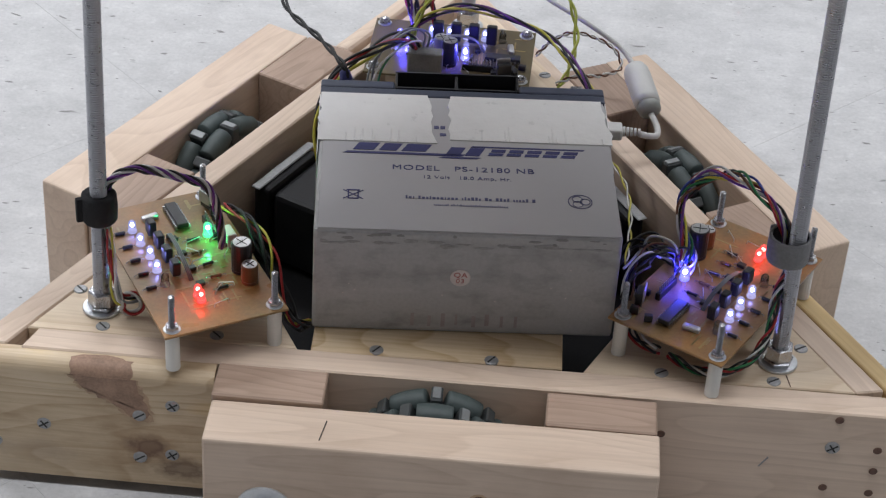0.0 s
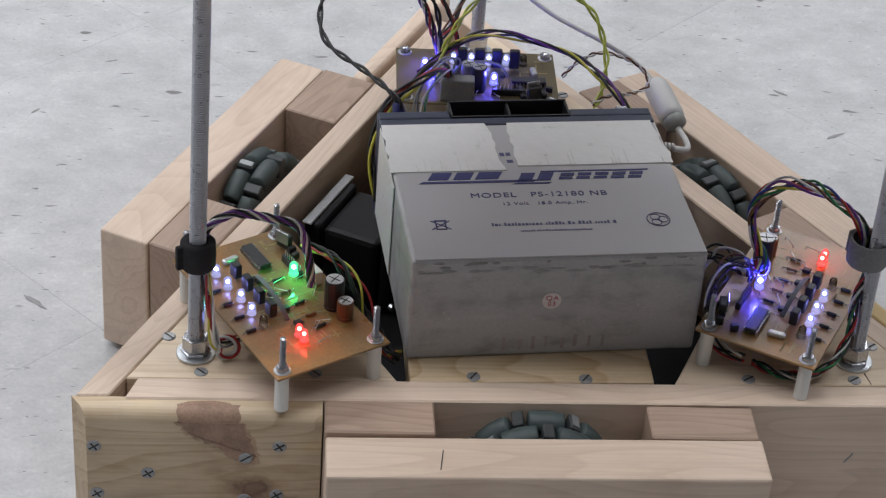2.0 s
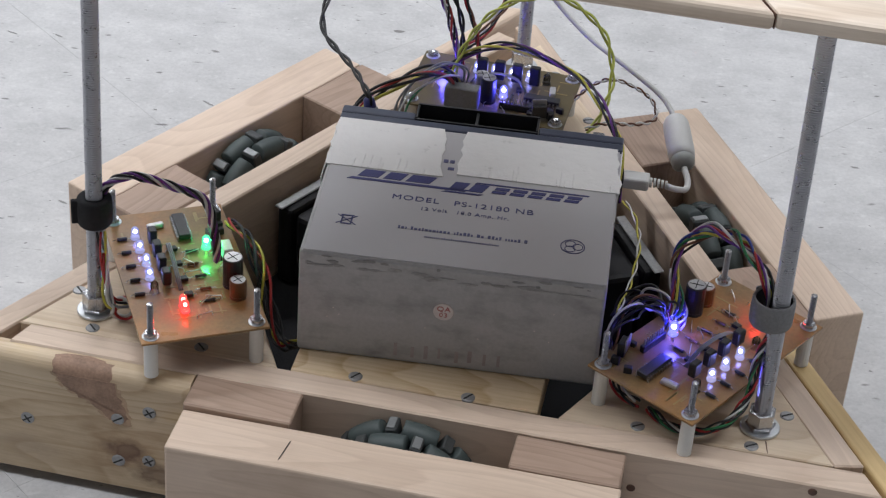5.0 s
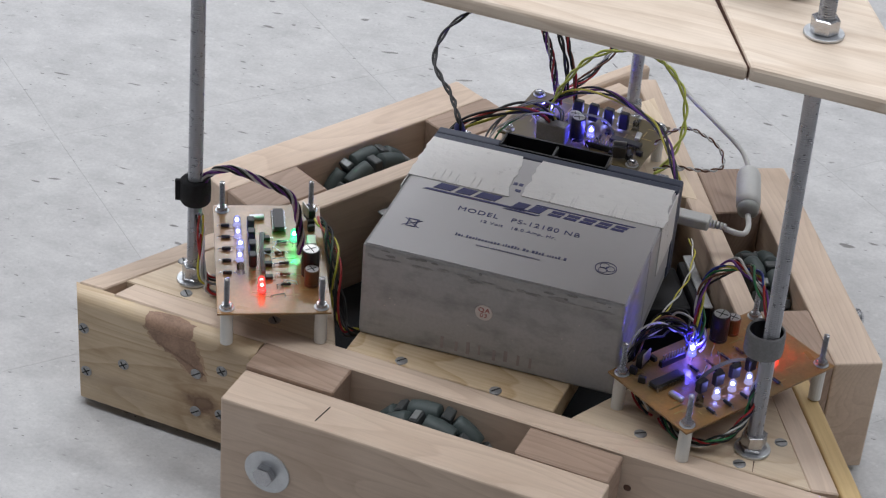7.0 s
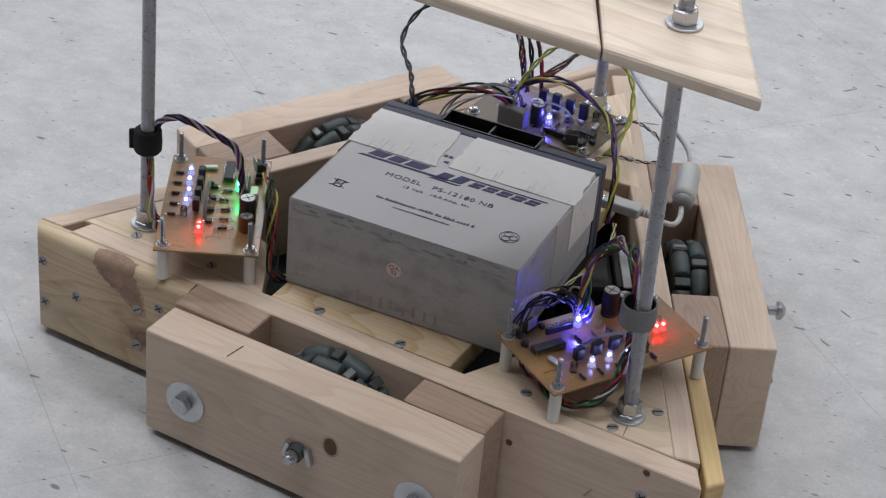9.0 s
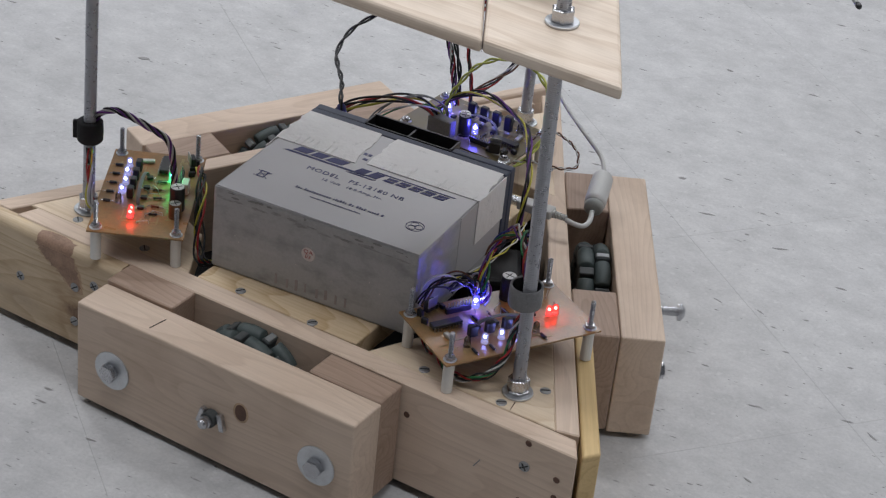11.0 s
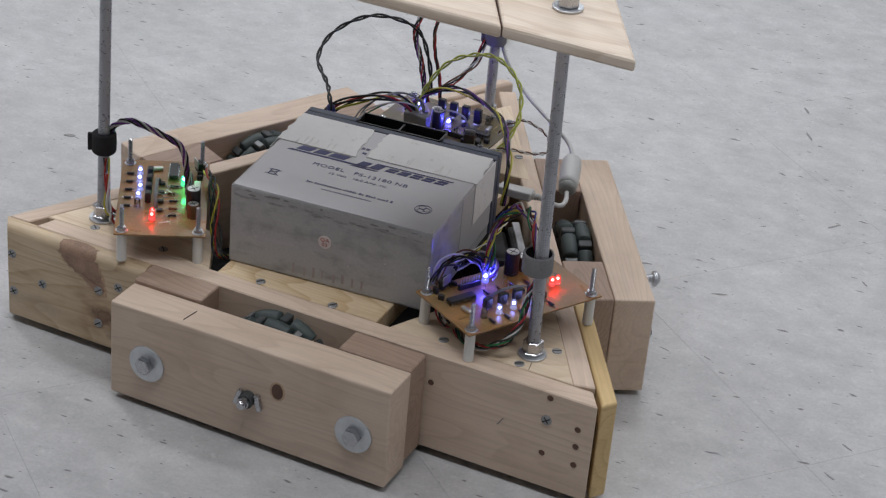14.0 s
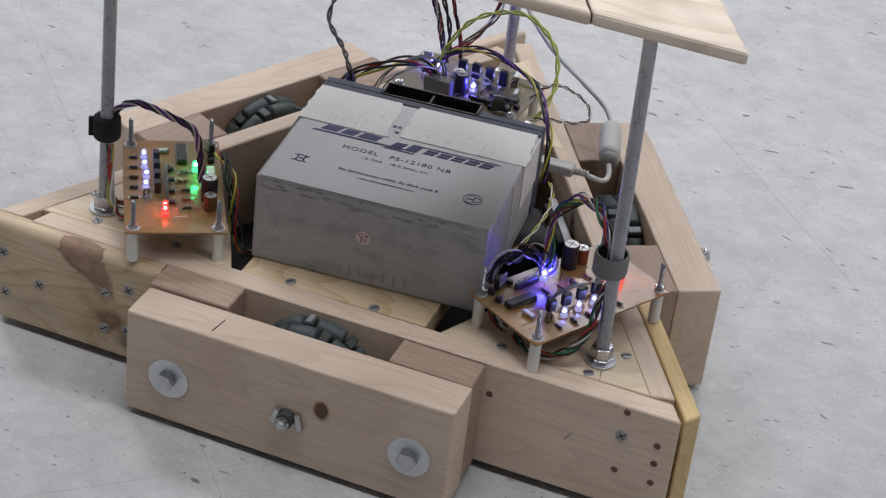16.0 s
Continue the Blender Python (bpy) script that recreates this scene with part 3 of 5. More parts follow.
        sub("knot", lathe([(0, 0.0003), (0.006, 0.0004), (0.0066, 0.0)], 20, side @ pose(0.0300, -0.0656, 0.0620, 90, 0, 0) @ Matrix.Diagonal((0.85, 1.15, 1, 1))), KNOT, rail, "dark round wood knot")
        sub("saw_mark", prism([(-0.0632, -0.0590), (-0.0627, -0.0590), (-0.0604, -0.0420), (-0.0609, -0.0420)], H - 0.0036, H - 0.0025), SLOT, rail)

# Added black sheet: stands in for the deep shade inside the base.
belly = [SIDES[n] @ Vector((x, 0.0205, 0)) for n in range(3) for x in (-0.20, 0.20)]
part("belly_panel", prism([(v.x, v.y) for v in belly], 0.0095, 0.0135), FABRIC, robot, "added black sheet that keeps the inside of the base dark")

# Screws, stain and knot in the facing of the front side.
front = SIDES[0] @ Matrix.Translation((0, -0.0143, 0))
for x, z, cross in ((-0.2335, 0.049, True), (-0.1755, 0.062, False), (-0.1555, 0.0713, True), (-0.176, 0.029, False), (-0.1565, 0.033, True), (-0.265, 0.0695, True), (-0.264, 0.0325, True)):
    screw_head(front @ pose(x, 0, z, 90, 0, 0), robot, 0.0043, cross)
right_face = SIDES[0] @ pose(0, 0, 0, 0, 0, 0.7)
screw_head(right_face @ pose(0.235, -0.0004, 0.0713, 90, 0, 0), robot, 0.0045, True)
part("pencil_mark", prism([(0.1935, 0.0525), (0.1945, 0.0522), (0.1990, 0.0596), (0.1984, 0.0602)], 0.0, 0.0004), SCUFFGREY, robot, "short dark slanting pencil mark", right_face @ pose(0, 0, 0, 90, 0, 0))
# Nothing is drilled: dark discs paint the shade inside the holes.
for x, z in ((0.1335, 0.071), (0.236, 0.0925), (0.2617, 0.0716), (0.2618, 0.0555), (0.2343, 0.0396), (0.262, 0.038)):
    part("drilled_hole", lathe([(0.0, 0.0005), (0.0022, 0.0005), (0.0027, 0)], 12, right_face @ pose(x, -0.0002, z, 90, 0, 0)), KNOT, robot, "small dark disc for the shade in a screw hole")
blob = [(-0.2155, 0.0925), (-0.200, 0.0928), (-0.180, 0.0925), (-0.1775, 0.085), (-0.1725, 0.073), (-0.1700, 0.064), (-0.175, 0.0600), (-0.184, 0.0635), (-0.194, 0.0715), (-0.205, 0.0775), (-0.2115, 0.0835)]
fine = [v for v in smooth_path([(x, z, 0) for x, z in blob + blob[:1]], 5)][:-1]
rng = random.Random(4)
part("bark_stain", prism([(-0.1955 + (v.x + 0.1955) * 1.13 + rng.uniform(-0.0015, 0.0015), min(H - 0.0087, 0.079 + (v.y - 0.079) * 1.15 + rng.uniform(-0.0015, 0.001))) for v in fine], 0.0, 0.0002), BARKEDGE, robot, "faded edge of a bark stain", SIDES[0] @ pose(0, -0.0142, 0, 90, 0, 0))
part("bark_stain", prism([(v.x + rng.uniform(-0.0014, 0.0014), min(H - 0.0087, v.y + rng.uniform(-0.0014, 0.0014))) for v in fine], 0.0, 0.0004), BARK, robot, "dark brown bark stain", SIDES[0] @ pose(0, -0.0142, 0, 90, 0, 0))
lip = bmesh.new()
rows = []
for k in range(6):
    a = radians(18 * k)
    rows.append([lip.verts.new((x + rng.uniform(-0.001, 0.001), -0.0067 - 0.00765 * math.cos(a), H - 0.0087 + 0.00765 * math.sin(a))) for x in (-0.2160, -0.2050, -0.1925, -0.1792)])
for lo, hi in zip(rows, rows[1:]):
    for k in range(3):
        lip.faces.new((lo[k], lo[k + 1], hi[k + 1], hi[k]))
part("bark_stain", lip, BARK, robot, "dark brown bark stain", SIDES[0], smooth=True)
part("bark_stain", prism([(-0.2155, -0.0067), (-0.184, -0.0067), (-0.186, -0.0048), (-0.195, -0.003), (-0.210, -0.0042)], H - 0.0013, H - 0.0010), BARK, robot, "dark brown bark stain", SIDES[0])

# Corner plates, rods and their nuts.
PLATE = [(0.0845, 0.0198), (0.2445, 0.0218), (0.1845, 0.1285), (0.120, 0.094)]
ROD_FOOT = [Vector((0.2010, 0.0450, 0)), Vector((-0.0120, 0.4190, 0)), Vector((-0.2075, 0.0395, 0))]
LEAN = [Matrix(((1, 0, -a, a * H), (0, 1, 0, 0), (0, 0, 1, 0), (0, 0, 0, 1))) for a in (0.016, 0.0, -0.016)]
SHELF_Z = 0.3990
for n in range(3):
    turn = third(n)
    outline = PLATE if n == 1 else [PLATE[0], (0.2460, 0.0230), (0.1850, 0.1265), PLATE[3]]
    drilled = [(0.2160, 0.0608), (0.1978, 0.0268), (0.1310, 0.0255)]
    if n == 2:
        turn = Matrix.Identity(4)
        outline = [(-0.0855, 0.0170), (-0.2478, 0.0152), (-0.2000, 0.1090), (-0.1130, 0.0700)]
        drilled = [(-0.2245, 0.0560), (-0.2035, 0.0220), (-0.1350, 0.0230)]
    part("corner_plate", prism(outline, H - 0.019, H + 0.0003, 0.0008), PALE, robot, "pale pine corner plate", turn)
    for x, y in drilled:
        screw_head(turn @ pose(x, y, H + 0.0004, 0, 0, 50 * n), robot, 0.0043)
    foot = ROD_FOOT[n]
    at = Matrix.Translation(foot) @ LEAN[n]
    pitch, prof = 0.0015, [(0, H - 0.015)]
    for k in range(int((0.52 - H + 0.015) / pitch)):
        z = H - 0.015 + k * pitch
        prof += [(0.00470, z), (0.00510, z + pitch * 0.4), (0.00510, z + pitch * 0.6)]
    prof += [(0, 0.52)]
    stud = part("threaded_rod", lathe(prof, 16, at), ROD, robot, "zinc-plated threaded steel rod")
    sub("washer", washer(0.0118, 0.005, 0.0018, at @ Matrix.Translation((0, 0, H + 0.0006))), DULL, stud)
    sub("nut", hexagon(0.0092, H + 0.0024, H + 0.0052, None, at @ pose(0, 0, 0, 0, 0, 10 + n * 25)), STEEL, stud)
    sub("nut", hexagon(0.0084, H + 0.0053, H + 0.0145, None, at @ pose(0, 0, 0, 0, 0, 25 + n * 25)), STEEL, stud)
    sub("washer", washer(0.0118, 0.005, 0.0018, at @ Matrix.Translation((0, 0, SHELF_Z + 0.0004))), DULL, stud)
    sub("nut", hexagon(0.0084, SHELF_Z + 0.0023, SHELF_Z + 0.0115, None, at), STEEL, stud)
    sub("nut", hexagon(0.0084, SHELF_Z - 0.0225, SHELF_Z - 0.0130, None, at), STEEL, stud)

part("plate_crack", prism([(0.2052, 0.0335), (0.2060, 0.0335), (0.2078, 0.0230), (0.2074, 0.0230)], H + 0.0003, H + 0.0006), KNOT, robot, "short dark crack in a corner plate")

# The plank under the battery.
part("cross_plank", box(-0.0775, 0.0725, 0.0198, 0.30, H - 0.019, H, 0.0008), PLANK, robot, "pale pine plank across the base", pose(0, 0, 0, 0, 0, 1.2) @ Matrix.Identity(4))
for x in (-0.0390, 0.0298):
    screw_head(pose(x, 0.0232, H + 0.0001, 0, 0, 20), robot, 0.0043)

# The upper shelf: three boards with mitred corner pieces.
shelf_out = [Vector((0.2725, -0.0115)), Vector((-0.002, 0.486)), Vector((-0.2780, -0.0220))]
mid = Vector((-0.004, 0.163))
for n in range(3):
    a, b = shelf_out[n], shelf_out[(n + 1) % 3]
    c = shelf_out[(n - 1) % 3]
    d1, d2 = (b - a).normalized(), (c - a).normalized()
    piece = [a, a + d1 * 0.19, a + d2 * 0.1025 + d1 * 0.123, a + d2 * 0.1025]
    part("shelf_corner", prism([tuple(v) for v in piece], SHELF_Z - 0.0100, SHELF_Z, 0.0025, 2), SHELFW, robot, "pale pine corner piece of the upper shelf")
    span = (c - a).length
    inward = Vector((d2.y, -d2.x)) if (mid - a).dot(Vector((d2.y, -d2.x))) > 0 else Vector((-d2.y, d2.x))
    p, q = a + d2 * 0.1029, a + d2 * (span - 0.191)
    deep = 0.108
    lane = [p, q, q + inward * deep + d2 * deep * 0.17, p + inward * deep + d2 * deep * 0.548]
    # A dark strip set into the joint paints the shade of the gap.
    crack = [a + d2 * 0.10255 + d1 * 0.001, a + d2 * 0.10285 + d1 * 0.001, a + d2 * 0.10285 + d1 * 0.123, a + d2 * 0.10255 + d1 * 0.123]
    part("shelf_joint", prism([tuple(v) for v in crack], SHELF_Z - 0.0095, SHELF_Z - 0.0012), KNOT, robot, "dark strip for the shade in the joint between shelf boards")
    ang = math.degrees(math.atan2(d2.y, d2.x))
    m = pose(a.x, a.y, 0, 0, 0, ang)
    inv = m.inverted()
    part("shelf_board", prism([tuple((inv @ Vector((v.x, v.y, 0)))[:2]) for v in lane], SHELF_Z - 0.0108, SHELF_Z - 0.0004, 0.0030, 3), SHELFW, robot, "pale pine board of the upper shelf", m)

# Hook-and-loop ties round the rods.
def strap(foot, z, h, r, material, label):
    ob = part("strap", lathe([(0.0053, z), (r - 0.001, z - 0.0004), (r, z + 0.001), (r + 0.0004, z + h / 2), (r, z + h - 0.001), (r - 0.001, z + h), (0.0053, z + h), (0.0053, z)], 22, Matrix.Translation(foot)), material, robot, label, smooth=True)
    tab = box(r - 0.002, r + 0.0035, -0.0015, 0.0022, z + 0.001, z + h - 0.001, 0.0006)
    sub("strap_end", tab, material, ob, m=Matrix.Translation(foot) @ pose(0, 0, 0, 0, 0, 205))


strap(ROD_FOOT[2] + Vector((0.0015, 0, 0)), 0.1640, 0.0180, 0.0104, FABRIC, "black hook-and-loop strap")
band = ROD_FOOT[0] + Vector((-0.0055, 0.0025, 0))
ring_shape = [(0.0108, 0.1735), (0.0120, 0.1732), (0.0125, 0.1745), (0.0126, 0.1815), (0.0124, 0.1890), (0.0119, 0.1902), (0.0108, 0.1900), (0.0106, 0.1815), (0.0108, 0.1735)]
loop = part("strap", lathe(ring_shape, 26, Matrix.Translation(band)), GREYTAPE, robot, "grey hook-and-loop strap", smooth=True)
sub("strap_lining", lathe([(0.0104, 0.1742), (0.0104, 0.1896)], 26, Matrix.Translation(band)), FABRIC, loop, "dark inside of the strap", smooth=True)
sub("strap_end", box(0.0118, 0.0140, -0.004, 0.006, 0.1742, 0.1894, 0.0006), GREYTAPE, loop, m=Matrix.Translation(band) @ pose(0, 0, 0, 0, 0, 115))
strap(ROD_FOOT[1], 0.178, 0.0165, 0.0108, GREYTAPE, "grey hook-and-loop strap")

# ---- battery ----
BAT = pose(-0.0800, 0.0385, H + 0.0002, 0, 0, 5.3)
BW, BD, BH = 0.1815, 0.168, 0.0735
battery = thing("battery", BAT.translation + Vector((0.08, 0.09, 0)), "grey sealed lead battery lying on its side with white tape", "battery")
case = part("case", box(0, BW, 0, 0.150, 0, BH, 0.0022, 2), GREYBODY, battery, "grey plastic battery case", BAT)
lid_shape = box(-0.001, BW + 0.001, 0.1502, 0.1588, 0.0, BH + 0.0006, 0.0012, 2)
for x0, x1 in ((-0.001, 0.0468), (0.1272, BW + 0.001)):
    add_box(lid_shape, x0, x1, 0.1589, BD, 0.0, BH + 0.0006, 0.0015, 2)
add_box(lid_shape, 0.0469, 0.1271, 0.1589, BD, 0.0, BH - 0.016)
lid = part("lid", lid_shape, LID, battery, "dark blue battery lid", BAT)
grip = bmesh.new()
for x0, x1, y0, y1, top in ((0.0470, 0.1270, 0.1590, 0.1603, 0.0012), (0.0470, 0.1270, 0.1765, 0.1780, 0.0020), (0.0470, 0.0484, 0.1604, 0.1764, 0.0016), (0.0858, 0.0876, 0.1604, 0.1764, 0.0004), (0.1256, 0.1270, 0.1604, 0.1764, 0.0016), (0.0485, 0.1255, 0.1604, 0.1764, -0.0130)):
    add_box(grip, x0, x1, y0, y1, BH - 0.0159, BH + top)
sub("handle_recess", grip, BLACK, lid, "black pocketed carrying grip", BAT)
sub("label", box(0.0025, BW - 0.0008, 0.0015, 0.149, BH - 0.0006, BH + 0.0003), LABEL, case, "grey foil label", BAT)
sub("label_flap", box(BW - 0.0006, BW + 0.0003, 0.070, 0.149, 0.012, BH - 0.001), LABEL, case, m=BAT)
rng = random.Random(9)


def tape_strip(x0, x1, y0, y1):
    """Torn masking tape with ragged ends."""
    left = [(x0 + rng.uniform(-0.0012, 0.0012), y0 + (y1 - y0) * k / 9) for k in range(10)]
    right = [(x1 + rng.uniform(-0.0016, 0.0016) + 0.003 * (k / 9 - 0.5), y1 - (y1 - y0) * k / 9) for k in range(10)]
    strip = part("tape", prism(left[::-1] + right[::-1], BH + 0.0004, BH + 0.0009), TAPE, battery, "torn white masking tape", BAT)
    for k in range(9):
        x = x0 + (x1 - x0) * rng.uniform(0.15, 0.95)
        ridge = box(x, x + 0.0013, y0 + 0.0005, y0 + rng.uniform(0.006, 0.017), BH + 0.0004, BH + 0.00125, 0.0004, 2)
        sub("tape_crease", ridge, TAPE, strip, m=BAT)


tape_strip(-0.0006, 0.0705, 0.0950, 0.1510)
tape_strip(0.0815, BW + 0.0004, 0.0995, 0.1510)
part("tape", box(BW + 0.0004, BW + 0.0010, 0.0995, 0.1510, 0.034, BH - 0.0005), TAPE, battery, "white tape folded over the side", BAT)
part("tape", box(-0.0012, -0.0006, 0.080, 0.150, 0.006, BH - 0.0005), TAPE, battery, "white tape folded over the side", BAT)


def lettering(text, x, y, size, material, parent, m, stretch=1.0, name="lettering"):
    c = bpy.data.curves.new(name, "FONT")
    c.body, c.size, c.extrude, c.align_x = text, size, 0.00012, "CENTER"
    c.space_character = 1.12
    tmp = bpy.data.objects.new(name, c)
    me = bpy.data.meshes.new_from_object(tmp)
    bpy.data.objects.remove(tmp)
    me.materials.append(material)
    ob = new(name, me)
    ob.parent = parent
    ob.matrix_basis = INV[parent] @ Matrix.Translation(-BASE[ROOT[parent]]) @ m @ pose(x, y, 0) @ Matrix.Diagonal((stretch, 1, 1, 1))
    ob["label"] = "printed lettering"
    return ob


FACEUP = BAT @ Matrix.Translation((0, 0, BH + 0.0004))
lettering("MODEL   PS-12180 NB", 0.0888, 0.0650, 0.0073, INK, case, FACEUP, 1.12)
lettering("12 Volt   18.0 Amp. Hr.", 0.0910, 0.0562, 0.0047, INK, case, FACEUP, 1.06)


def bars(rows, m, material, parent, name):
    bm = bmesh.new()
    for x0, x1, y0, y1, slant in rows:
        add_prism(bm, [(x0, y0), (x1, y0), (x1 + slant, y1), (x0 + slant, y1)], 0, 0.00022)
    return sub(name, bm, material, parent, "printed blue shapes", m)


LOGO = FACEUP
# Maker's mark and small print as plain shapes.
bars([(0.0150, 0.088, 0.0815, 0.0838, 0.003), (0.074, 0.097, 0.0790, 0.0806, 0.003), (0.021, 0.034, 0.0855, 0.0935, 0.004), (0.037, 0.048, 0.0855, 0.0935, 0.004),
      (0.051, 0.066, 0.0855, 0.0935, 0.004), (0.078, 0.087, 0.0825, 0.0915, 0.004), (0.090, 0.099, 0.0825, 0.0915, 0.004)], LOGO, INK, case, "maker_mark")
strokes = [(0.094, 0.164, 0.0921, 0.0935, 0.001)]
for k in range(5):
    x = 0.1045 + 0.0112 * k
    strokes += [(x, x + 0.0088, 0.0835, 0.0864, 0.0010), (x + 0.0018, x + 0.0106, 0.0874, 0.0906, 0.0010)]
bars(strokes, LOGO, INK, case, "maker_mark")


def print_line(x0, x1, y, h, seed):
    """A line of print too small to read, as fine bars."""
    pick, x, rows = random.Random(seed), x0, []
    while x < x1:
        w = pick.uniform(0.28, 0.62) * h
        rows += [(x, x + w, y, y + h * pick.choice((0.68, 0.7, 1.0)), 0.0)]
        x += w + h * (0.24 if pick.random() < 0.85 else 0.8)
    return rows


bars(print_line(0.0537, 0.1305, 0.0340, 0.0030, 3), LOGO, FADEDINK, case, "small_print")
bars(print_line(0.0705, 0.1150, 0.0274, 0.0017, 4), LOGO, FADEDINK, case, "small_print")
bars([(0.0715 + 0.004 * k, 0.0745 + 0.004 * k, 0.1120, 0.1155, 0) for k in range(2)] + [(0.0750, 0.0790, 0.1040, 0.1070, 0)], LOGO, FADEDINK, case, "small_print")
ring = bmesh.new()
add_lathe(ring, [(0.0069, 0), (0.0074, 0), (0.0074, 0.0002), (0.0069, 0.0002), (0.0069, 0)], 24, pose(0.1584, 0.0365, 0))
for k in range(3):
    add_lathe(ring, [(0.0029, 0), (0.0033, 0), (0.0033, 0.0002), (0.0029, 0.0002), (0.0029, 0)], 12, pose(0.1584 + 0.003 * math.cos(2.1 * k), 0.0365 + 0.003 * math.sin(2.1 * k), 0))
sub("recycling_mark", ring, INK, case, "round blue recycling mark", FACEUP)
cross = bmesh.new()
for ang in (38, -38):
    b = box(-0.0075, 0.0075, -0.0003, 0.0003, 0, 0.0002)
    bmesh.ops.transform(b, matrix=pose(0.0245, 0.0445, 0, 0, 0, ang), verts=b.verts)
    tmp = bpy.data.meshes.new("tmp")
    b.to_mesh(tmp)
    cross.from_mesh(tmp)
    bpy.data.meshes.remove(tmp)
    b.free()
for x0, x1, y0, y1 in ((0.0205, 0.0285, 0.0485, 0.0496), (0.0212, 0.0220, 0.0405, 0.049), (0.0270, 0.0278, 0.0405, 0.049), (0.0212, 0.0278, 0.0398, 0.0408)):
    add_box(cross, x0, x1, y0, y1, 0, 0.0002)
sub("bin_mark", cross, INK, case, "crossed-out bin mark", FACEUP @ Matrix.Translation((-0.0021, -0.0081, 0)))
# Sticker and rub marks on the front.
FRONT = BAT @ pose(0, -0.0002, 0, 90, 0, 0)
stick = part("sticker", lathe([(0, 0.0004), (0.0058, 0.0004), (0.0062, 0)], 26, FRONT @ pose(0.0875, 0.0415, 0)), PAPER, battery, "small round paper sticker")
lettering("QA", 0.0875, 0.0422, 0.0048, REDINK, stick, FRONT @ Matrix.Translation((0, 0, 0.0005)), 1.1)
lettering("03", 0.0875, 0.0380, 0.0044, REDINK, stick, FRONT @ Matrix.Translation((0, 0, 0.0005)), 1.1)
rng = random.Random(21)
for k in range(14):
    x, z = rng.uniform(0.006, 0.172), BH - abs(rng.gauss(0, 0.003)) - 0.002 if k < 17 else rng.uniform(0.005, 0.02)
    w, h = rng.uniform(0.001, 0.005), rng.uniform(0.0004, 0.0014)
    smear = [(x + w * math.cos(a) * rng.uniform(0.7, 1), z + h * math.sin(a) * rng.uniform(0.6, 1)) for a in (0.5236 * j for j in range(12))]
    sub("rub_mark", prism(smear, 0, 0.00015), SCUFFGREY, case, m=FRONT)
for k in range(8):
    x = 0.060 + 0.0088 * k + rng.uniform(-0.001, 0.001)
    stroke = box(x, x + rng.uniform(0.0014, 0.0032), 0.0045 + rng.uniform(0, 0.002), 0.0125 + rng.uniform(0, 0.003), 0, 0.00012)
    sub("faded_stamp", stroke, FADED, case, "faded reddish stamped stroke", FRONT)
for k in range(16):
    x, z = 0.004 + 0.0108 * k + rng.uniform(-0.003, 0.003), BH - 0.0065 - abs(rng.gauss(0, 0.0022))
    w, h = rng.uniform(0.004, 0.010), rng.uniform(0.0007, 0.0022)
    smear = [(min(0.177, max(0.004, x + w * math.cos(a) * rng.uniform(0.6, 1))), z + h * math.sin(a) * rng.uniform(0.4, 1)) for a in (0.3491 * j for j in range(18))]
    sub("rub_mark", prism(smear, 0, 0.00012), SMUDGE, case, m=FRONT)
for k in range(9):
    x, z = rng.uniform(0.015, 0.16), rng.uniform(0.02, 0.05)
    sub("pale_fleck", prism([(x, z), (x + 0.0008, z), (x + 0.0009, z + 0.0007), (x, z + 0.0006)], 0, 0.0002), PAPER, case, m=FRONT)
# Battery terminals with their push-on connectors.
for x in (0.0165, 0.166):
    t = part("terminal", box(x - 0.004, x + 0.004, BD - 0.001, BD + 0.010, BH - 0.012, BH - 0.004, 0.0008), STEEL, battery, "metal spade terminal", BAT)

# ---- circuit boards ----
GLOWHUE = {"blue": (0.25, 0.25, 1.0), "violet": (0.50, 0.54, 1.0), "red": (1.0, 0.10, 0.09), "green": (0.10, 1.0, 0.42)}
TINT = {hue: clear_resin("clear_" + hue + "_led", rgb, 1.5 if hue == "violet" else 2.5, GLOWHUE[hue]) for hue, rgb in {"blue": (0.80, 0.82, 1.0), "violet": (0.82, 0.84, 1.0), "red": (1.0, 0.60, 0.58), "green": (0.70, 1.0, 0.78)}.items()}


def led(parent, m, colour, lit, r=0.0025, h=0.0085):
    dome = [(0, 0), (r + 0.0005, 0), (r + 0.0005, 0.001), (r, 0.0011), (r, h - r), (r * 0.87, h - r * 0.5), (r * 0.5, h - r * 0.13), (0, h)]
    if lit:
        q = r * 0.5
        sub("led_core", lathe([(0, h * 0.46), (q * 0.7, h * 0.48), (q, h * 0.54), (q, h * 0.64), (q * 0.7, h * 0.70), (0, h * 0.72)], 10, m), GLOW[colour], parent, "lit " + colour + " core", smooth=True)
        return sub("led", lathe(dome, 12, m), TINT[colour], parent, "clear " + colour + " light diode", smooth=True)
    return sub("led", lathe(dome, 12, m), CLEAR, parent, "clear unlit light diode", smooth=True)


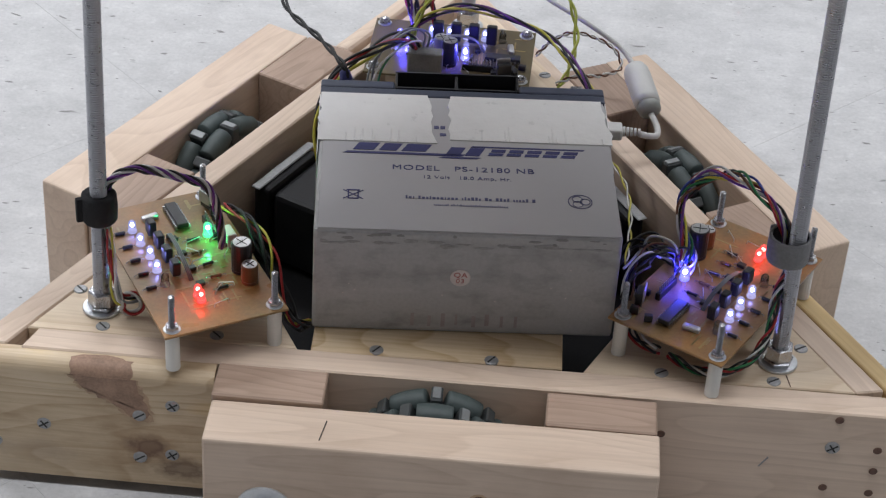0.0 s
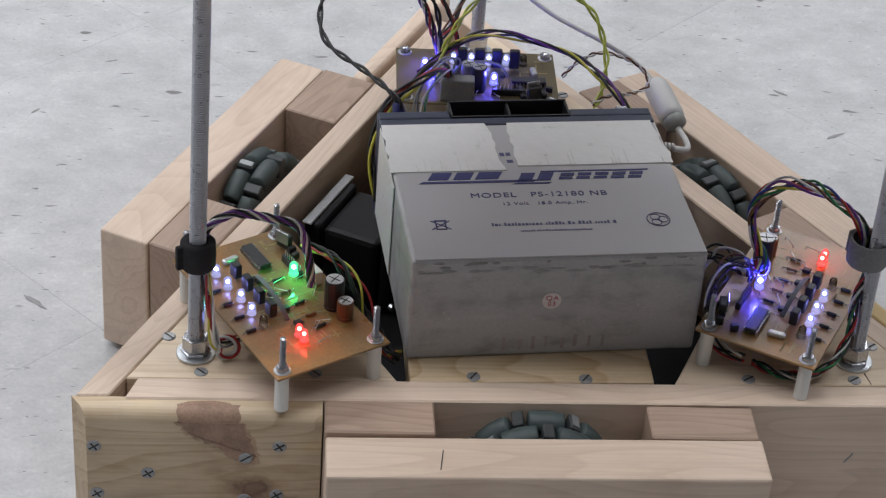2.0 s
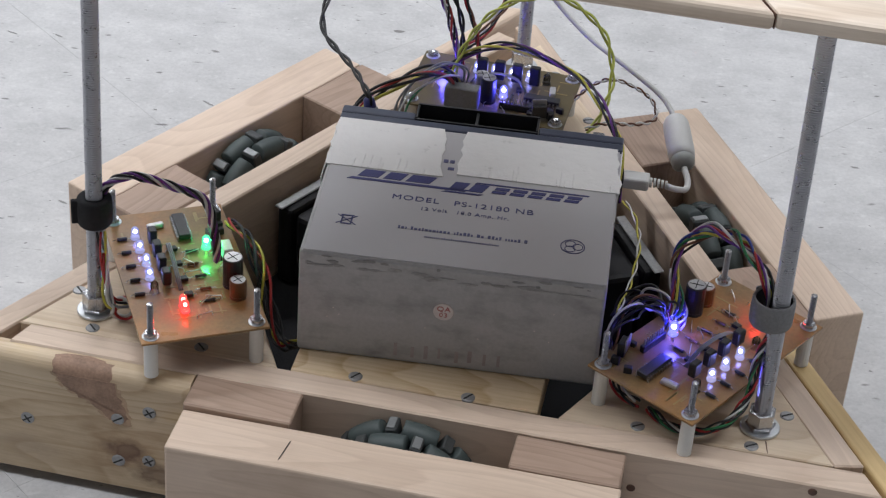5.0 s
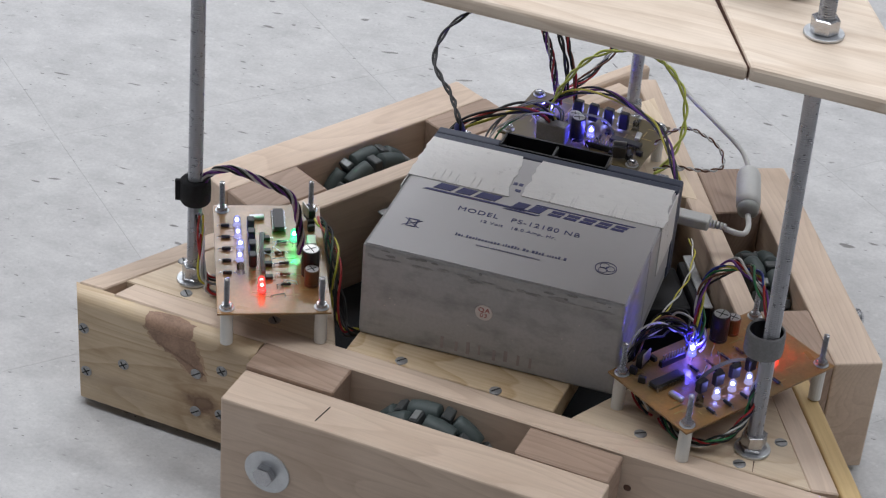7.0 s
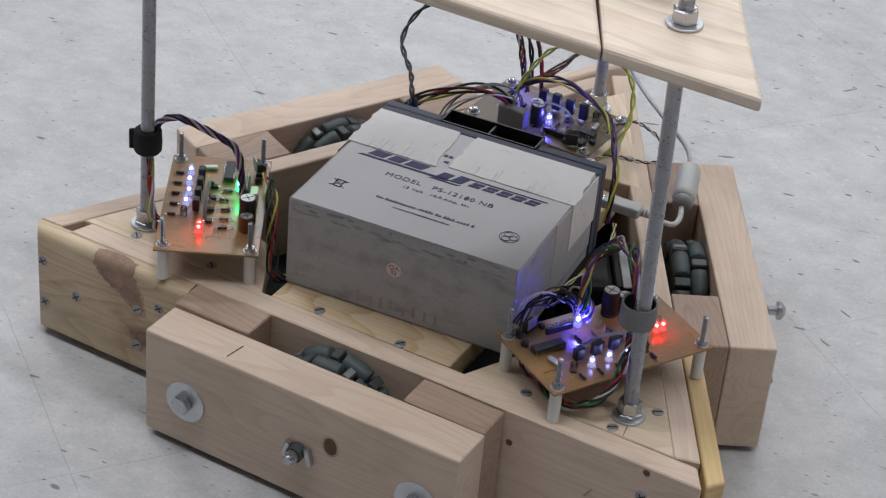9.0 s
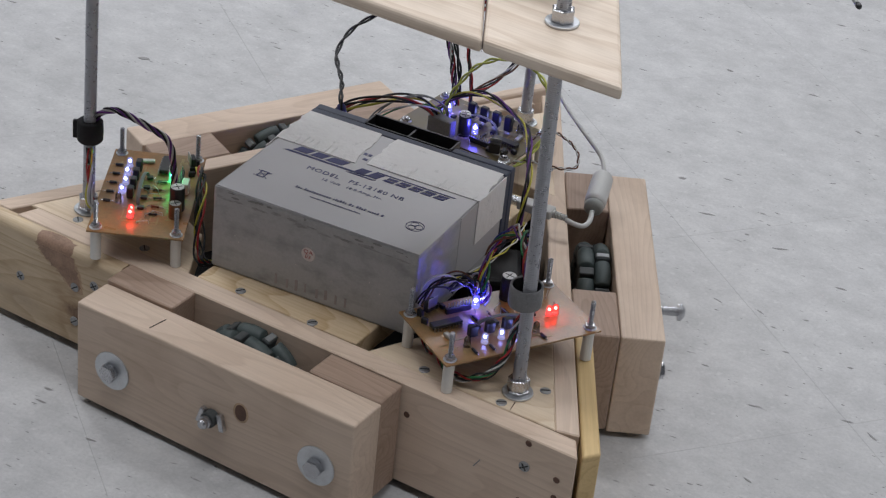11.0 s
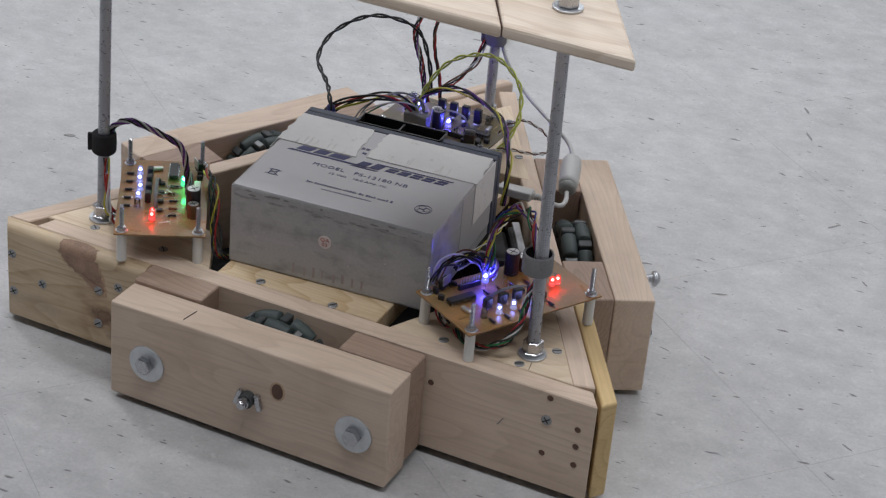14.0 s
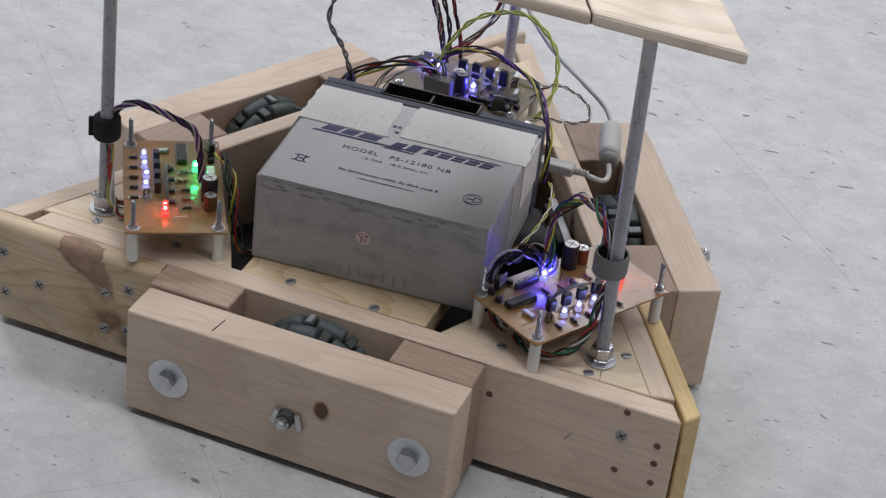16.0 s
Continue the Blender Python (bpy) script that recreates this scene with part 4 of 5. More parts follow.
def circuit_board(corner, angle, z, colours, label, lit_blue, seed, face=PCB, tall=0.0245, L=0.134):
    """A home-etched board on nylon standoffs; x across its short side, y along its long side."""
    rng = random.Random(seed)
    m = pose(corner[0], corner[1], z, 0, 0, angle)
    W, TH = 0.0765, 0.0016
    unit = thing("circuit_board", m @ Vector((W / 2, L / 2, H + 0.0003 - z)), label, "circuit board", "boards on the robot corners")
    plate = part("board", box(0, W, 0, L, 0, TH, 0.0002), face, unit, "copper-brown circuit board", m)
    inset = 0.0065
    for x, y in ((inset, inset), (W - inset, inset), (inset, L - inset), (W - inset, L - inset)):
        part("standoff", lathe([(0, H + 0.0004 - z), (0.0043, H + 0.0004 - z), (0.0043, -0.0001), (0, -0.0001)], 16, m @ pose(x, y, 0)), NYLON, unit, "white nylon standoff", smooth=False)
        prof = [(0, TH), (0.0019, TH)]
        for k in range(int(tall / 0.0008)):
            prof += [(0.00165, TH + 0.0008 * k), (0.002, TH + 0.0008 * k + 0.0004)]
        bolt = part("bolt", lathe(prof + [(0, TH + tall)], 10, m @ pose(x, y, 0)), STEEL, unit, "upright machine screw")
        sub("nut", hexagon(0.0042, TH + 0.0006, TH + 0.0034, None, m @ pose(x, y, 0, 0, 0, rng.uniform(0, 60))), STEEL, bolt)
        sub("washer", washer(0.0052, 0.0018, 0.0006, m @ pose(x, y, TH)), DULL, bolt)
    up = lambda fx, fy, turn=0: m @ pose(fx * W, fy * L, TH, 0, 0, turn)
    # etched tracks
    tracks = bmesh.new()
    for k in range(44):
        x, y = rng.uniform(0.08, 0.85), rng.uniform(0.12, 0.9)
        n = rng.uniform(0.04, 0.22)
        if rng.random() < 0.5:
            add_box(tracks, x * W, min(0.93, x + n) * W, y * L, y * L + 0.0011, TH, TH + 0.00012)
        else:
            add_box(tracks, x * W, x * W + 0.0011, y * L, min(0.95, y + n * 0.6) * L, TH, TH + 0.00012)
    sub("copper_pattern", tracks, TRACK, plate, "etched tracks", m)
    # chip with legs
    chip = bmesh.new()
    add_box(chip, -0.0036, 0.0036, -0.0125, 0.0125, 0.0014, 0.0048, 0.0004)
    chip_ob = sub("chip", chip, BLACK, plate, "black chip in a socket", up(0.60, 0.82))
    legs = bmesh.new()
    for k in range(10):
        for s in (-1, 1):
            add_box(legs, s * 0.0042 - 0.0006, s * 0.0042 + 0.0006, -0.0114 + 0.00254 * k - 0.0005, -0.0114 + 0.00254 * k + 0.0005, 0, 0.0034)
    sub("leg_row", legs, STEEL, plate, m=up(0.60, 0.82))
    sub("crystal", box(-0.0055, 0.0055, -0.0022, 0.0022, 0.0002, 0.0036, 0.0012, 2), CAPTOP, plate, "silver crystal can", up(0.40, 0.86, 8))
    # row of clear diodes with black receivers beside
    for k, f in enumerate((0.36, 0.47, 0.58, 0.69, 0.80)):
        led(plate, up(0.225 + rng.uniform(-0.01, 0.01), f), "violet", k in lit_blue)
        sub("diode", lathe(rod_profile(0.0012, -0.003, 0.003), 8, up(0.105, f - 0.01) @ pose(0, 0, 0.0014, 0, 90, 0)), BLACK, plate, "black glass diode")
        add = bmesh.new()
        add_tube(add, [up(0.03, f - 0.01) @ Vector((0, 0, 0.0005)), up(0.04, f - 0.01) @ Vector((0, 0, 0.0014)), up(0.17, f - 0.01) @ Vector((0, 0, 0.0014)), up(0.18, f - 0.01) @ Vector((0, 0, 0.0005))], 0.0003, 5)
        sub("lead", add, STEEL, plate)
        if k < 4:
            sub("receiver", box(-0.0026, 0.0026, -0.0037, 0.0037, 0.002, 0.0118 if face is PCB else 0.0165, 0.0008), BLACK, plate, "black light receiver", up(0.335, f + 0.045))
    # resistors
    for k, f in enumerate((0.24, 0.33, 0.43, 0.53, 0.63)):
        at = up(0.60 + rng.uniform(-0.02, 0.02), f, rng.uniform(-6, 6))
        prof = [(0, -0.0034), (0.0010, -0.0034), (0.0012, -0.0026), (0.0009, -0.0012), (0.0009, 0.0012), (0.0012, 0.0026), (0.0010, 0.0034), (0, 0.0034)]
        sub("resistor", lathe(prof, 8, at @ pose(0, 0, 0.0014, 0, 90, 0)), BROWNCAN if k % 2 else BLACK, plate, "small resistor")
        lead = bmesh.new()
        add_tube(lead, [at @ Vector(v) for v in ((-0.0065, 0, 0), (-0.0062, 0, 0.0014), (0.0062, 0, 0.0014), (0.0065, 0, 0))], 0.0003, 5)
        sub("lead", lead, STEEL, plate)
    for k, f in enumerate((0.30, 0.42, 0.54, 0.66)):
        sub("small_chip", box(-0.0026, 0.0026, -0.0020, 0.0020, 0.0006, 0.0030, 0.0004), BLACK, plate, "small black chip", up(0.475, f, 3 * k))
        for s in (-1, 1):
            spur = bmesh.new()
            add_tube(spur, [up(0.475, f, 3 * k) @ Vector(v) for v in ((s * 0.0026, 0, 0.0016), (s * 0.0044, 0, 0.0014), (s * 0.0048, 0, 0))], 0.0003, 5)
            sub("lead", spur, STEEL, plate)
    arch = bmesh.new()
    for k in range(3):
        add_tube(arch, smooth_path([up(0.44, 0.70) @ Vector((0.001 * k, 0, 0)), up(0.42, 0.64) @ Vector((0.001 * k, 0, 0.008)), up(0.41, 0.52) @ Vector((0.001 * k, 0, 0.010)), up(0.41, 0.40) @ Vector((0.001 * k, 0, 0.006)), up(0.42, 0.35) @ Vector((0.001 * k, 0, 0))], 5), 0.0005, 5)
    sub("ribbon_lead", arch, WIRE["grey"], plate, "arched grey ribbon lead", smooth=True)
    for k in range(9):
        a = up(rng.uniform(0.45, 0.85), rng.uniform(0.10, 0.65), rng.uniform(-60, 60))
        jump = bmesh.new()
        add_tube(jump, [a @ Vector(v) for v in ((-0.005, 0, 0), (-0.0045, 0, 0.0022), (0.0045, 0, 0.0026), (0.005, 0, 0))], 0.0003, 5)
        sub("jumper", jump, CAPTOP, plate, "bare jumper wire")
    # red pair and tall colour diode
    for dx in (0, 0.0056):
        led(plate, up(0.40, 0.175) @ Matrix.Translation((0, dx, 0.0018)), colours[1], True)
    post = up(0.725, 0.595)
    stem = bmesh.new()
    for s in (-0.0012, 0.0012):
        add_tube(stem, [post @ Vector((s, 0, 0)), post @ Vector((s, 0, 0.006))], 0.0003, 5)
    sub("lead", stem, STEEL, plate)
    led(plate, post @ Matrix.Translation((0, 0, 0.0055)), colours[0], True, 0.0028, 0.0095)
    # capacitors
    spots = ((0.845, 0.345, 0.0062, 0.0205, BLACK), (0.848, 0.250, 0.0052, 0.0128, BROWNCAN)) if face is PCB else ((0.72, 0.500, 0.0056, 0.0190, BLACK), (0.58, 0.440, 0.0050, 0.0150, CAPTOP))
    if face is not PCB:
        sub("terminal_block", box(-0.0050, 0.0050, -0.0120, 0.0120, 0.0, 0.0165, 0.0008), GREYTAPE, plate, "grey wire terminal block", up(0.89, 0.365))
    for fx, fy, r, h, body in spots:
        can = sub("capacitor", lathe([(0, 0), (r, 0), (r, 0.001), (r * 0.93, 0.0016), (r, 0.0022), (r, h - 0.0006), (r * 0.93, h), (r * 0.85, h)], 18, up(fx, fy)), body, plate, "upright capacitor can", smooth=False)
        sub("capacitor_top", lathe([(r * 0.88, h - 0.0001), (r * 0.85, h + 0.0002), (0, h + 0.0001)], 18, up(fx, fy)), CAPTOP, plate, "bare aluminium capacitor top")
        vent = bmesh.new()
        add_box(vent, -r * 0.7, r * 0.7, -0.00025, 0.00025, h + 0.0001, h + 0.0004)
        add_box(vent, -0.00025, 0.00025, -r * 0.7, r * 0.7, h + 0.0001, h + 0.00042)
        sub("capacitor_vent", vent, SLOT, plate, m=up(fx, fy, 25))
    # regulator, headers and plug
    sub("header", box(-0.0016, 0.0016, -0.011, 0.011, 0, 0.0050, 0.0004), BLACK, plate, "black pin header", up(0.80, 0.68))
    pins = bmesh.new()
    for k in range(8):
        add_box(pins, -0.0003, 0.0003, -0.0094 + 0.00254 * k, -0.0088 + 0.00254 * k, 0.0050, 0.0090)
    sub("pin_row", pins, CAPTOP, plate, m=up(0.80, 0.68))
    if seed == 3:
        sub("plug", box(-0.003, 0.003, -0.006, 0.006, 0, 0.0095, 0.0006), NYLON, plate, "white wire plug", up(0.88, 0.56))
    sub("regulator", box(-0.0022, 0.0022, -0.005, 0.005, 0.002, 0.0115, 0.0005), BLACK, plate, "black voltage regulator", up(0.885, 0.84, 20))
    sub("regulator_tab", box(-0.0032, -0.0022, -0.005, 0.005, 0.006, 0.0145, 0.0003), CAPTOP, plate, m=up(0.885, 0.84, 20))
    for k in range(4 if face is PCB else 12):
        sub("small_part", box(-0.0025, 0.0025, -0.0016, 0.0016, 0, rng.uniform(0.003, 0.006), 0.0004), BLACK, plate, m=up(rng.uniform(0.7, 0.95), rng.uniform(0.88, 0.95) if k % 2 else rng.uniform(0.72, 0.8), rng.uniform(0, 90)))
    return unit


ZB = 0.1243
circuit_board((-0.1575, -0.0190), 30.0, ZB, ("green", "red"), "copper-brown circuit board with a green and a red light", (1, 2, 3, 4), 3)
circuit_board((0.2290, 0.1175), 150.3, ZB, ("blue", "red"), "copper-brown circuit board with blue and red lights", (1, 2, 3), 5)
circuit_board((-0.076, 0.3720), 270.0 - 1.5, ZB, ("blue", "blue"), "circuit board with bright blue lights behind the battery", (0, 1, 2, 3), 8, OLIVE, 0.005, 0.116)

# ---- wiring ----
wire_bundle("twisted_wires", [(-0.2035, 0.0440, 0.176), (-0.2000, 0.0465, 0.1875), (-0.1870, 0.0495, 0.1945), (-0.1740, 0.0560, 0.1895), (-0.1612, 0.0638, 0.1815), (-0.1500, 0.0680, 0.1755), (-0.1440, 0.0690, 0.1660), (-0.1405, 0.0680, 0.1500), (-0.1385, 0.0670, 0.1310)],
            ("purple", "white", "black", "purple", "black", "white"), "purple, white and black wires twisted over a board", 0.0010, 0.0018, 30, 0, 2)
curl = [(-0.1880 + 0.0058 * math.cos(radians(150 + 30 * k)), 0.0310 + 0.0007 * k, 0.1062 + 0.0058 * math.sin(radians(150 + 30 * k))) for k in range(13)]
wire_bundle("curled_wires", [(-0.2000, 0.0350, 0.146), (-0.1965, 0.0315, 0.125)] + curl, ("white", "red", "white"), "white and red wires curled up beside the rod", 0.0011, 0.0013, 20, 0, 61, 6)
wire_bundle("rod_wires", [(-0.2015, 0.0370, 0.160), (-0.1985, 0.0340, 0.140), (-0.196, 0.030, 0.120), (-0.192, 0.033, 0.110), (-0.180, 0.045, 0.108)],
            ("white", "yellow", "red", "black", "grey"), "coloured wires hanging beside a threaded rod", 0.0009, 0.0022, 10, 0.003, 3)
wire_bundle("board_wires", [(-0.143, 0.105, 0.134), (-0.126, 0.086, 0.140), (-0.113, 0.066, 0.133), (-0.104, 0.053, 0.118), (-0.094, 0.044, 0.103), (-0.087, 0.040, 0.0985), (-0.0835, 0.055, 0.088)],
            ("black", "red", "yellow", "black", "black", "black"), "black, red and yellow wires beside the battery", 0.0010, 0.0024, 14, 0.004, 5)
wire_bundle("twisted_wires", [(0.1955, 0.0480, 0.176), (0.1930, 0.0520, 0.1905), (0.1840, 0.0640, 0.1985), (0.1700, 0.0860, 0.1975), (0.1560, 0.1020, 0.1900), (0.1430, 0.1060, 0.1800), (0.1360, 0.1010, 0.1690), (0.1370, 0.0900, 0.1600), (0.1395, 0.0820, 0.1530), (0.1405, 0.0800, 0.1430)],
            ("red", "purple", "white", "black", "brown", "green", "blue", "yellow"), "dark and coloured wire loom looping out of a strap", 0.0010, 0.0026, 18, 0.005, 7, 16)
wire_bundle("wire_tangle", [(0.1385, 0.0830, 0.1300), (0.1370, 0.0845, 0.1420), (0.1400, 0.0830, 0.1520), (0.1440, 0.0840, 0.1440), (0.1430, 0.0850, 0.1310)],
            ("white", "blue", "black", "white", "purple"), "short tangled wires above a lit diode", 0.0009, 0.0028, 40, 0.006, 61)
wire_bundle("wire_tangle", [(0.1060, 0.0520, 0.1300), (0.1090, 0.0640, 0.1430), (0.1180, 0.0780, 0.1490), (0.1300, 0.0840, 0.1460), (0.1370, 0.0830, 0.1360)],
            ("black", "white", "black", "black", "brown", "black"), "tangled dark wires behind a circuit board", 0.0009, 0.0030, 16, 0.010, 11)
wire_bundle("wire_tangle", [(0.104, 0.100, 0.118), (0.110, 0.112, 0.130), (0.120, 0.113, 0.136), (0.130, 0.104, 0.132), (0.136, 0.096, 0.128)],
            ("black", "black", "black", "white", "black"), "dark wires between battery and board", 0.0010, 0.0030, 14, 0.010, 12)
wire_bundle("rod_wires", [(0.1985, 0.0475, 0.171), (0.1930, 0.042, 0.150), (0.1925, 0.036, 0.128), (0.184, 0.027, 0.113), (0.168, 0.022, 0.105), (0.150, 0.027, 0.102), (0.135, 0.038, 0.102)],
            ("white", "black", "red", "black", "green", "black"), "dark wires looping under a circuit board", 0.0009, 0.0020, 26, 0.003, 13)
wire_bundle("rod_wires", [(0.128, 0.036, 0.106), (0.118, 0.046, 0.104), (0.113, 0.058, 0.106), (0.120, 0.070, 0.112)], ("black", "red", "black", "white"), "dark wires under a circuit board", 0.0010, 0.0026, 12, 0.002, 17)
wire_bundle("thin_wire", [(0.106, 0.088, 0.131), (0.109, 0.130, 0.125), (0.108, 0.180, 0.120), (0.100, 0.220, 0.114), (0.090, 0.244, 0.109)], ("white", "yellow"), "thin pale pair of wires beside the battery", 0.0007, 0.0010, 20, 0, 19)
# behind the battery
wire_bundle("black_wire", [(-0.0795, 0.2150, 0.166), (-0.084, 0.218, 0.176), (-0.102, 0.245, 0.178), (-0.130, 0.278, 0.183), (-0.132, 0.312, 0.197), (-0.108, 0.344, 0.208), (-0.071, 0.361, 0.199), (-0.051, 0.354, 0.172), (-0.045, 0.350, 0.140)],
            ("black", "black"), "black twisted pair looping up from the battery", 0.0013, 0.0011, 26, 0, 23, 14)
boot = thing("wire_connector", (-0.0800, 0.2140, 0.1500), "white spade connector with a blue-grey wrap on the battery", "connector")
part("wrap", lathe([(0.0022, 0.0), (0.0040, 0.001), (0.0044, 0.006), (0.0036, 0.012), (0.0020, 0.0135)], 14, aim((-0.0798, 0.2150, 0.1600), (-0.0838, 0.2180, 0.1760))), INK, boot, "blue-grey tape wrap", smooth=True)
part("shell", box(-0.0036, 0.0036, -0.0028, 0.0028, 0.0, 0.0110, 0.0008), NYLON, boot, "white nylon shell", pose(-0.0798, 0.2150, 0.1500))
wire_bundle("twisted_wires", [(-0.045, 0.343, 0.135), (-0.0560, 0.350, 0.166), (-0.0705, 0.361, 0.195), (-0.0685, 0.380, 0.213), (-0.051, 0.399, 0.215), (-0.0255, 0.414, 0.203), (-0.0215, 0.414, 0.190)],
            ("black", "purple", "white", "black", "red"), "black, white and purple twisted loom", 0.0010, 0.0020, 26, 0, 29)
wire_bundle("twisted_wires", [(-0.0315, 0.344, 0.132), (-0.0365, 0.350, 0.158), (-0.0490, 0.361, 0.181), (-0.0555, 0.375, 0.202), (-0.048, 0.395, 0.213), (-0.0250, 0.412, 0.205), (-0.0180, 0.411, 0.192)],
            ("red", "black", "brown"), "dark red and black twisted wires", 0.0010, 0.0014, 28, 0, 31)
wire_bundle("yellow_wires", [(-0.048, 0.326, 0.129), (-0.0430, 0.331, 0.153), (-0.0270, 0.336, 0.181), (-0.0050, 0.340, 0.196), (0.0260, 0.336, 0.203), (0.0560, 0.321, 0.190), (0.0670, 0.301, 0.167), (0.0640, 0.281, 0.150), (0.058, 0.268, 0.143)],
            ("lime", "lime"), "yellow-green wire pair arching behind the battery", 0.0012, 0.0012, 30, 0.0, 37, 14)
wire_bundle("dark_wires", [(-0.061, 0.331, 0.129), (-0.0350, 0.331, 0.154), (-0.0080, 0.331, 0.164), (0.0230, 0.321, 0.163), (0.0510, 0.301, 0.161), (0.0765, 0.262, 0.152), (0.0850, 0.243, 0.135), (0.086, 0.236, 0.112)],
            ("black", "purple", "black", "yellow"), "dark wires arching over the rear board", 0.0011, 0.0017, 12, 0.002, 41)
wire_bundle("rear_wires", [(-0.047, 0.360, 0.138), (-0.0345, 0.380, 0.146), (-0.0245, 0.404, 0.160), (-0.0195, 0.4120, 0.182)], ("black", "red", "black", "white", "brown"), "dark loom rising beside the rear rod", 0.0010, 0.0022, 14, 0.002, 43)
wire_bundle("twisted_pair", [(0.041, 0.320, 0.136), (0.0520, 0.319, 0.150), (0.0680, 0.316, 0.159), (0.0920, 0.310, 0.154), (0.1000, 0.300, 0.144), (0.0880, 0.290, 0.142), (0.0680, 0.276, 0.147), (0.056, 0.268, 0.145)],
            ("brown", "white"), "brown and white twisted pair in a loop", 0.0008, 0.0010, 75, 0, 47, 16)
wire_bundle("colour_wires", [(-0.0930, 0.190, 0.112), (-0.0980, 0.207, 0.140), (-0.0890, 0.230, 0.162), (-0.0660, 0.254, 0.170), (-0.0520, 0.280, 0.163), (-0.0440, 0.302, 0.148), (-0.0400, 0.314, 0.130)],
            ("black", "yellow", "black", "red", "black"), "red, yellow and black wires over the battery lid", 0.0013, 0.0024, 8, 0.003, 53)
wire_bundle("grey_wires", [(-0.066, 0.226, 0.140), (-0.064, 0.250, 0.158), (-0.050, 0.282, 0.163), (-0.040, 0.308, 0.150), (-0.040, 0.322, 0.132)], ("grey", "grey", "white", "green"), "grey wires over the rear board", 0.0009, 0.0030, 5, 0.004, 59)

# ---- grey data cable with a ferrite bead ----
usb = thing("data_cable", (0.0745, 0.252, 0.118), "pale grey data cable with a plug and ferrite bead", "cable")
cable = smooth_path([(-0.0125, 0.4285, 0.196), (-0.009, 0.426, 0.181), (0.006, 0.411, 0.166), (0.038, 0.386, 0.151), (0.074, 0.361, 0.143), (0.099, 0.350, 0.132), (0.1105, 0.3370, 0.1250)], 8)
part("cable", add_tube(bmesh.new(), cable, 0.0019, 10), USB, usb, smooth=True)
tail = smooth_path([(0.1245, 0.2930, 0.1120), (0.1285, 0.2820, 0.1095), (0.1285, 0.2710, 0.1095), (0.1235, 0.2640, 0.1125), (0.1160, 0.2615, 0.1150)], 8)
part("cable", add_tube(bmesh.new(), tail, 0.0022, 10), USB, usb, smooth=True)
fer = aim((0.1105, 0.3370, 0.1250), (0.1245, 0.2930, 0.1120))
part("ferrite_bead", lathe([(0, 0), (0.004, 0.0005), (0.0074, 0.003), (0.0090, 0.007), (0.0094, 0.013), (0.0094, 0.034), (0.0090, 0.0385), (0.007, 0.0395), (0, 0.0395)], 22, fer), USB, usb, "pale grey ferrite bead", smooth=True)
part("bead_collar", lathe([(0.0078, 0.0390), (0.0084, 0.040), (0.0080, 0.0445), (0.0055, 0.0460), (0.0, 0.0460)], 20, fer), USBDARK, usb, "darker grey bead collar", smooth=True)
plug = pose(0.0800, 0.2600, 0.1160, 0, -1, 2)
part("plug", box(-0.008, 0.024, -0.0062, 0.0062, -0.0042, 0.0042, 0.0016, 2), USB, usb, "pale grey plug body", plug)
part("plug_shell", box(-0.020, -0.0081, -0.0045, 0.0045, -0.0022, 0.0022, 0.0004), STEEL, usb, "metal plug shell", plug)
relief = bmesh.new()
for k in range(5):
    add_lathe(relief, [(0, 0.0242 + 0.0026 * k), (0.0034 - 0.0002 * k, 0.0242 + 0.0026 * k), (0.0034 - 0.0002 * k, 0.0259 + 0.0026 * k), (0, 0.0259 + 0.0026 * k)], 12, plug @ pose(0, 0, 0, 0, 90, 0))
part("strain_relief", relief, USB, usb, "ribbed strain relief")

# ---- laptop on the shelf ----
LAP = pose(0.1745, 0.0740, SHELF_Z + 0.0004, 0, 0, -2.0)
laptop = thing("laptop", LAP @ Vector((-0.15, 0.11, 0)), "silver-grey closed laptop lying on the shelf", "laptop")
part("base", box(-0.320, 0, 0.002, 0.225, 0.003, 0.0138, 0.003, 2), BLACK, laptop, "black laptop underside", LAP)
part("cover", box(-0.321, 0.001, -0.001, 0.226, 0.0140, 0.027, 0.0035, 2), SILVER, laptop, "silver-grey laptop cover", LAP)
for x in (-0.30, -0.02):
    for y in (0.02, 0.2):
        part("foot", lathe([(0, -0.0002), (0.006, -0.0002), (0.006, 0.0032), (0, 0.0032)], 14, LAP @ pose(x, y, 0)), BLACK, laptop, "rubber foot")
part("catch", box(-0.036, -0.014, 0.012, 0.017, 0.0268, 0.029, 0.001), SILVER, laptop, "raised catch on the cover", LAP)
part("slot", box(-0.105, -0.075, 0.010, 0.014, 0.0269, 0.0274), BLACK, laptop, "dark slot", LAP)

lead = thing("loose_cable", (0.12, 0.300, 0.405), "dark grey loose cable end sticking out behind the laptop", "cable")
part("sheath", add_tube(bmesh.new(), smooth_path([(0.120, 0.296, 0.410), (0.135, 0.360, 0.408), (0.180, 0.420, 0.385), (0.222, 0.420, 0.365), (0.2515, 0.379, 0.360), (0.280, 0.339, 0.360), (0.309, 0.304, 0.360)], 8), 0.0019, 10), USBDARK, lead, smooth=True)
part("cable_tip", lathe([(0, 0), (0.0022, 0), (0.0024, 0.003), (0.0020, 0.005), (0, 0.0055)], 12, aim((0.3082, 0.3050, 0.360), (0.312, 0.3005, 0.360))), BLACK, lead, "dark cable tip", smooth=True)

MOVERS = [o for o in scene.objects if o.parent is None and o.type == "EMPTY"]

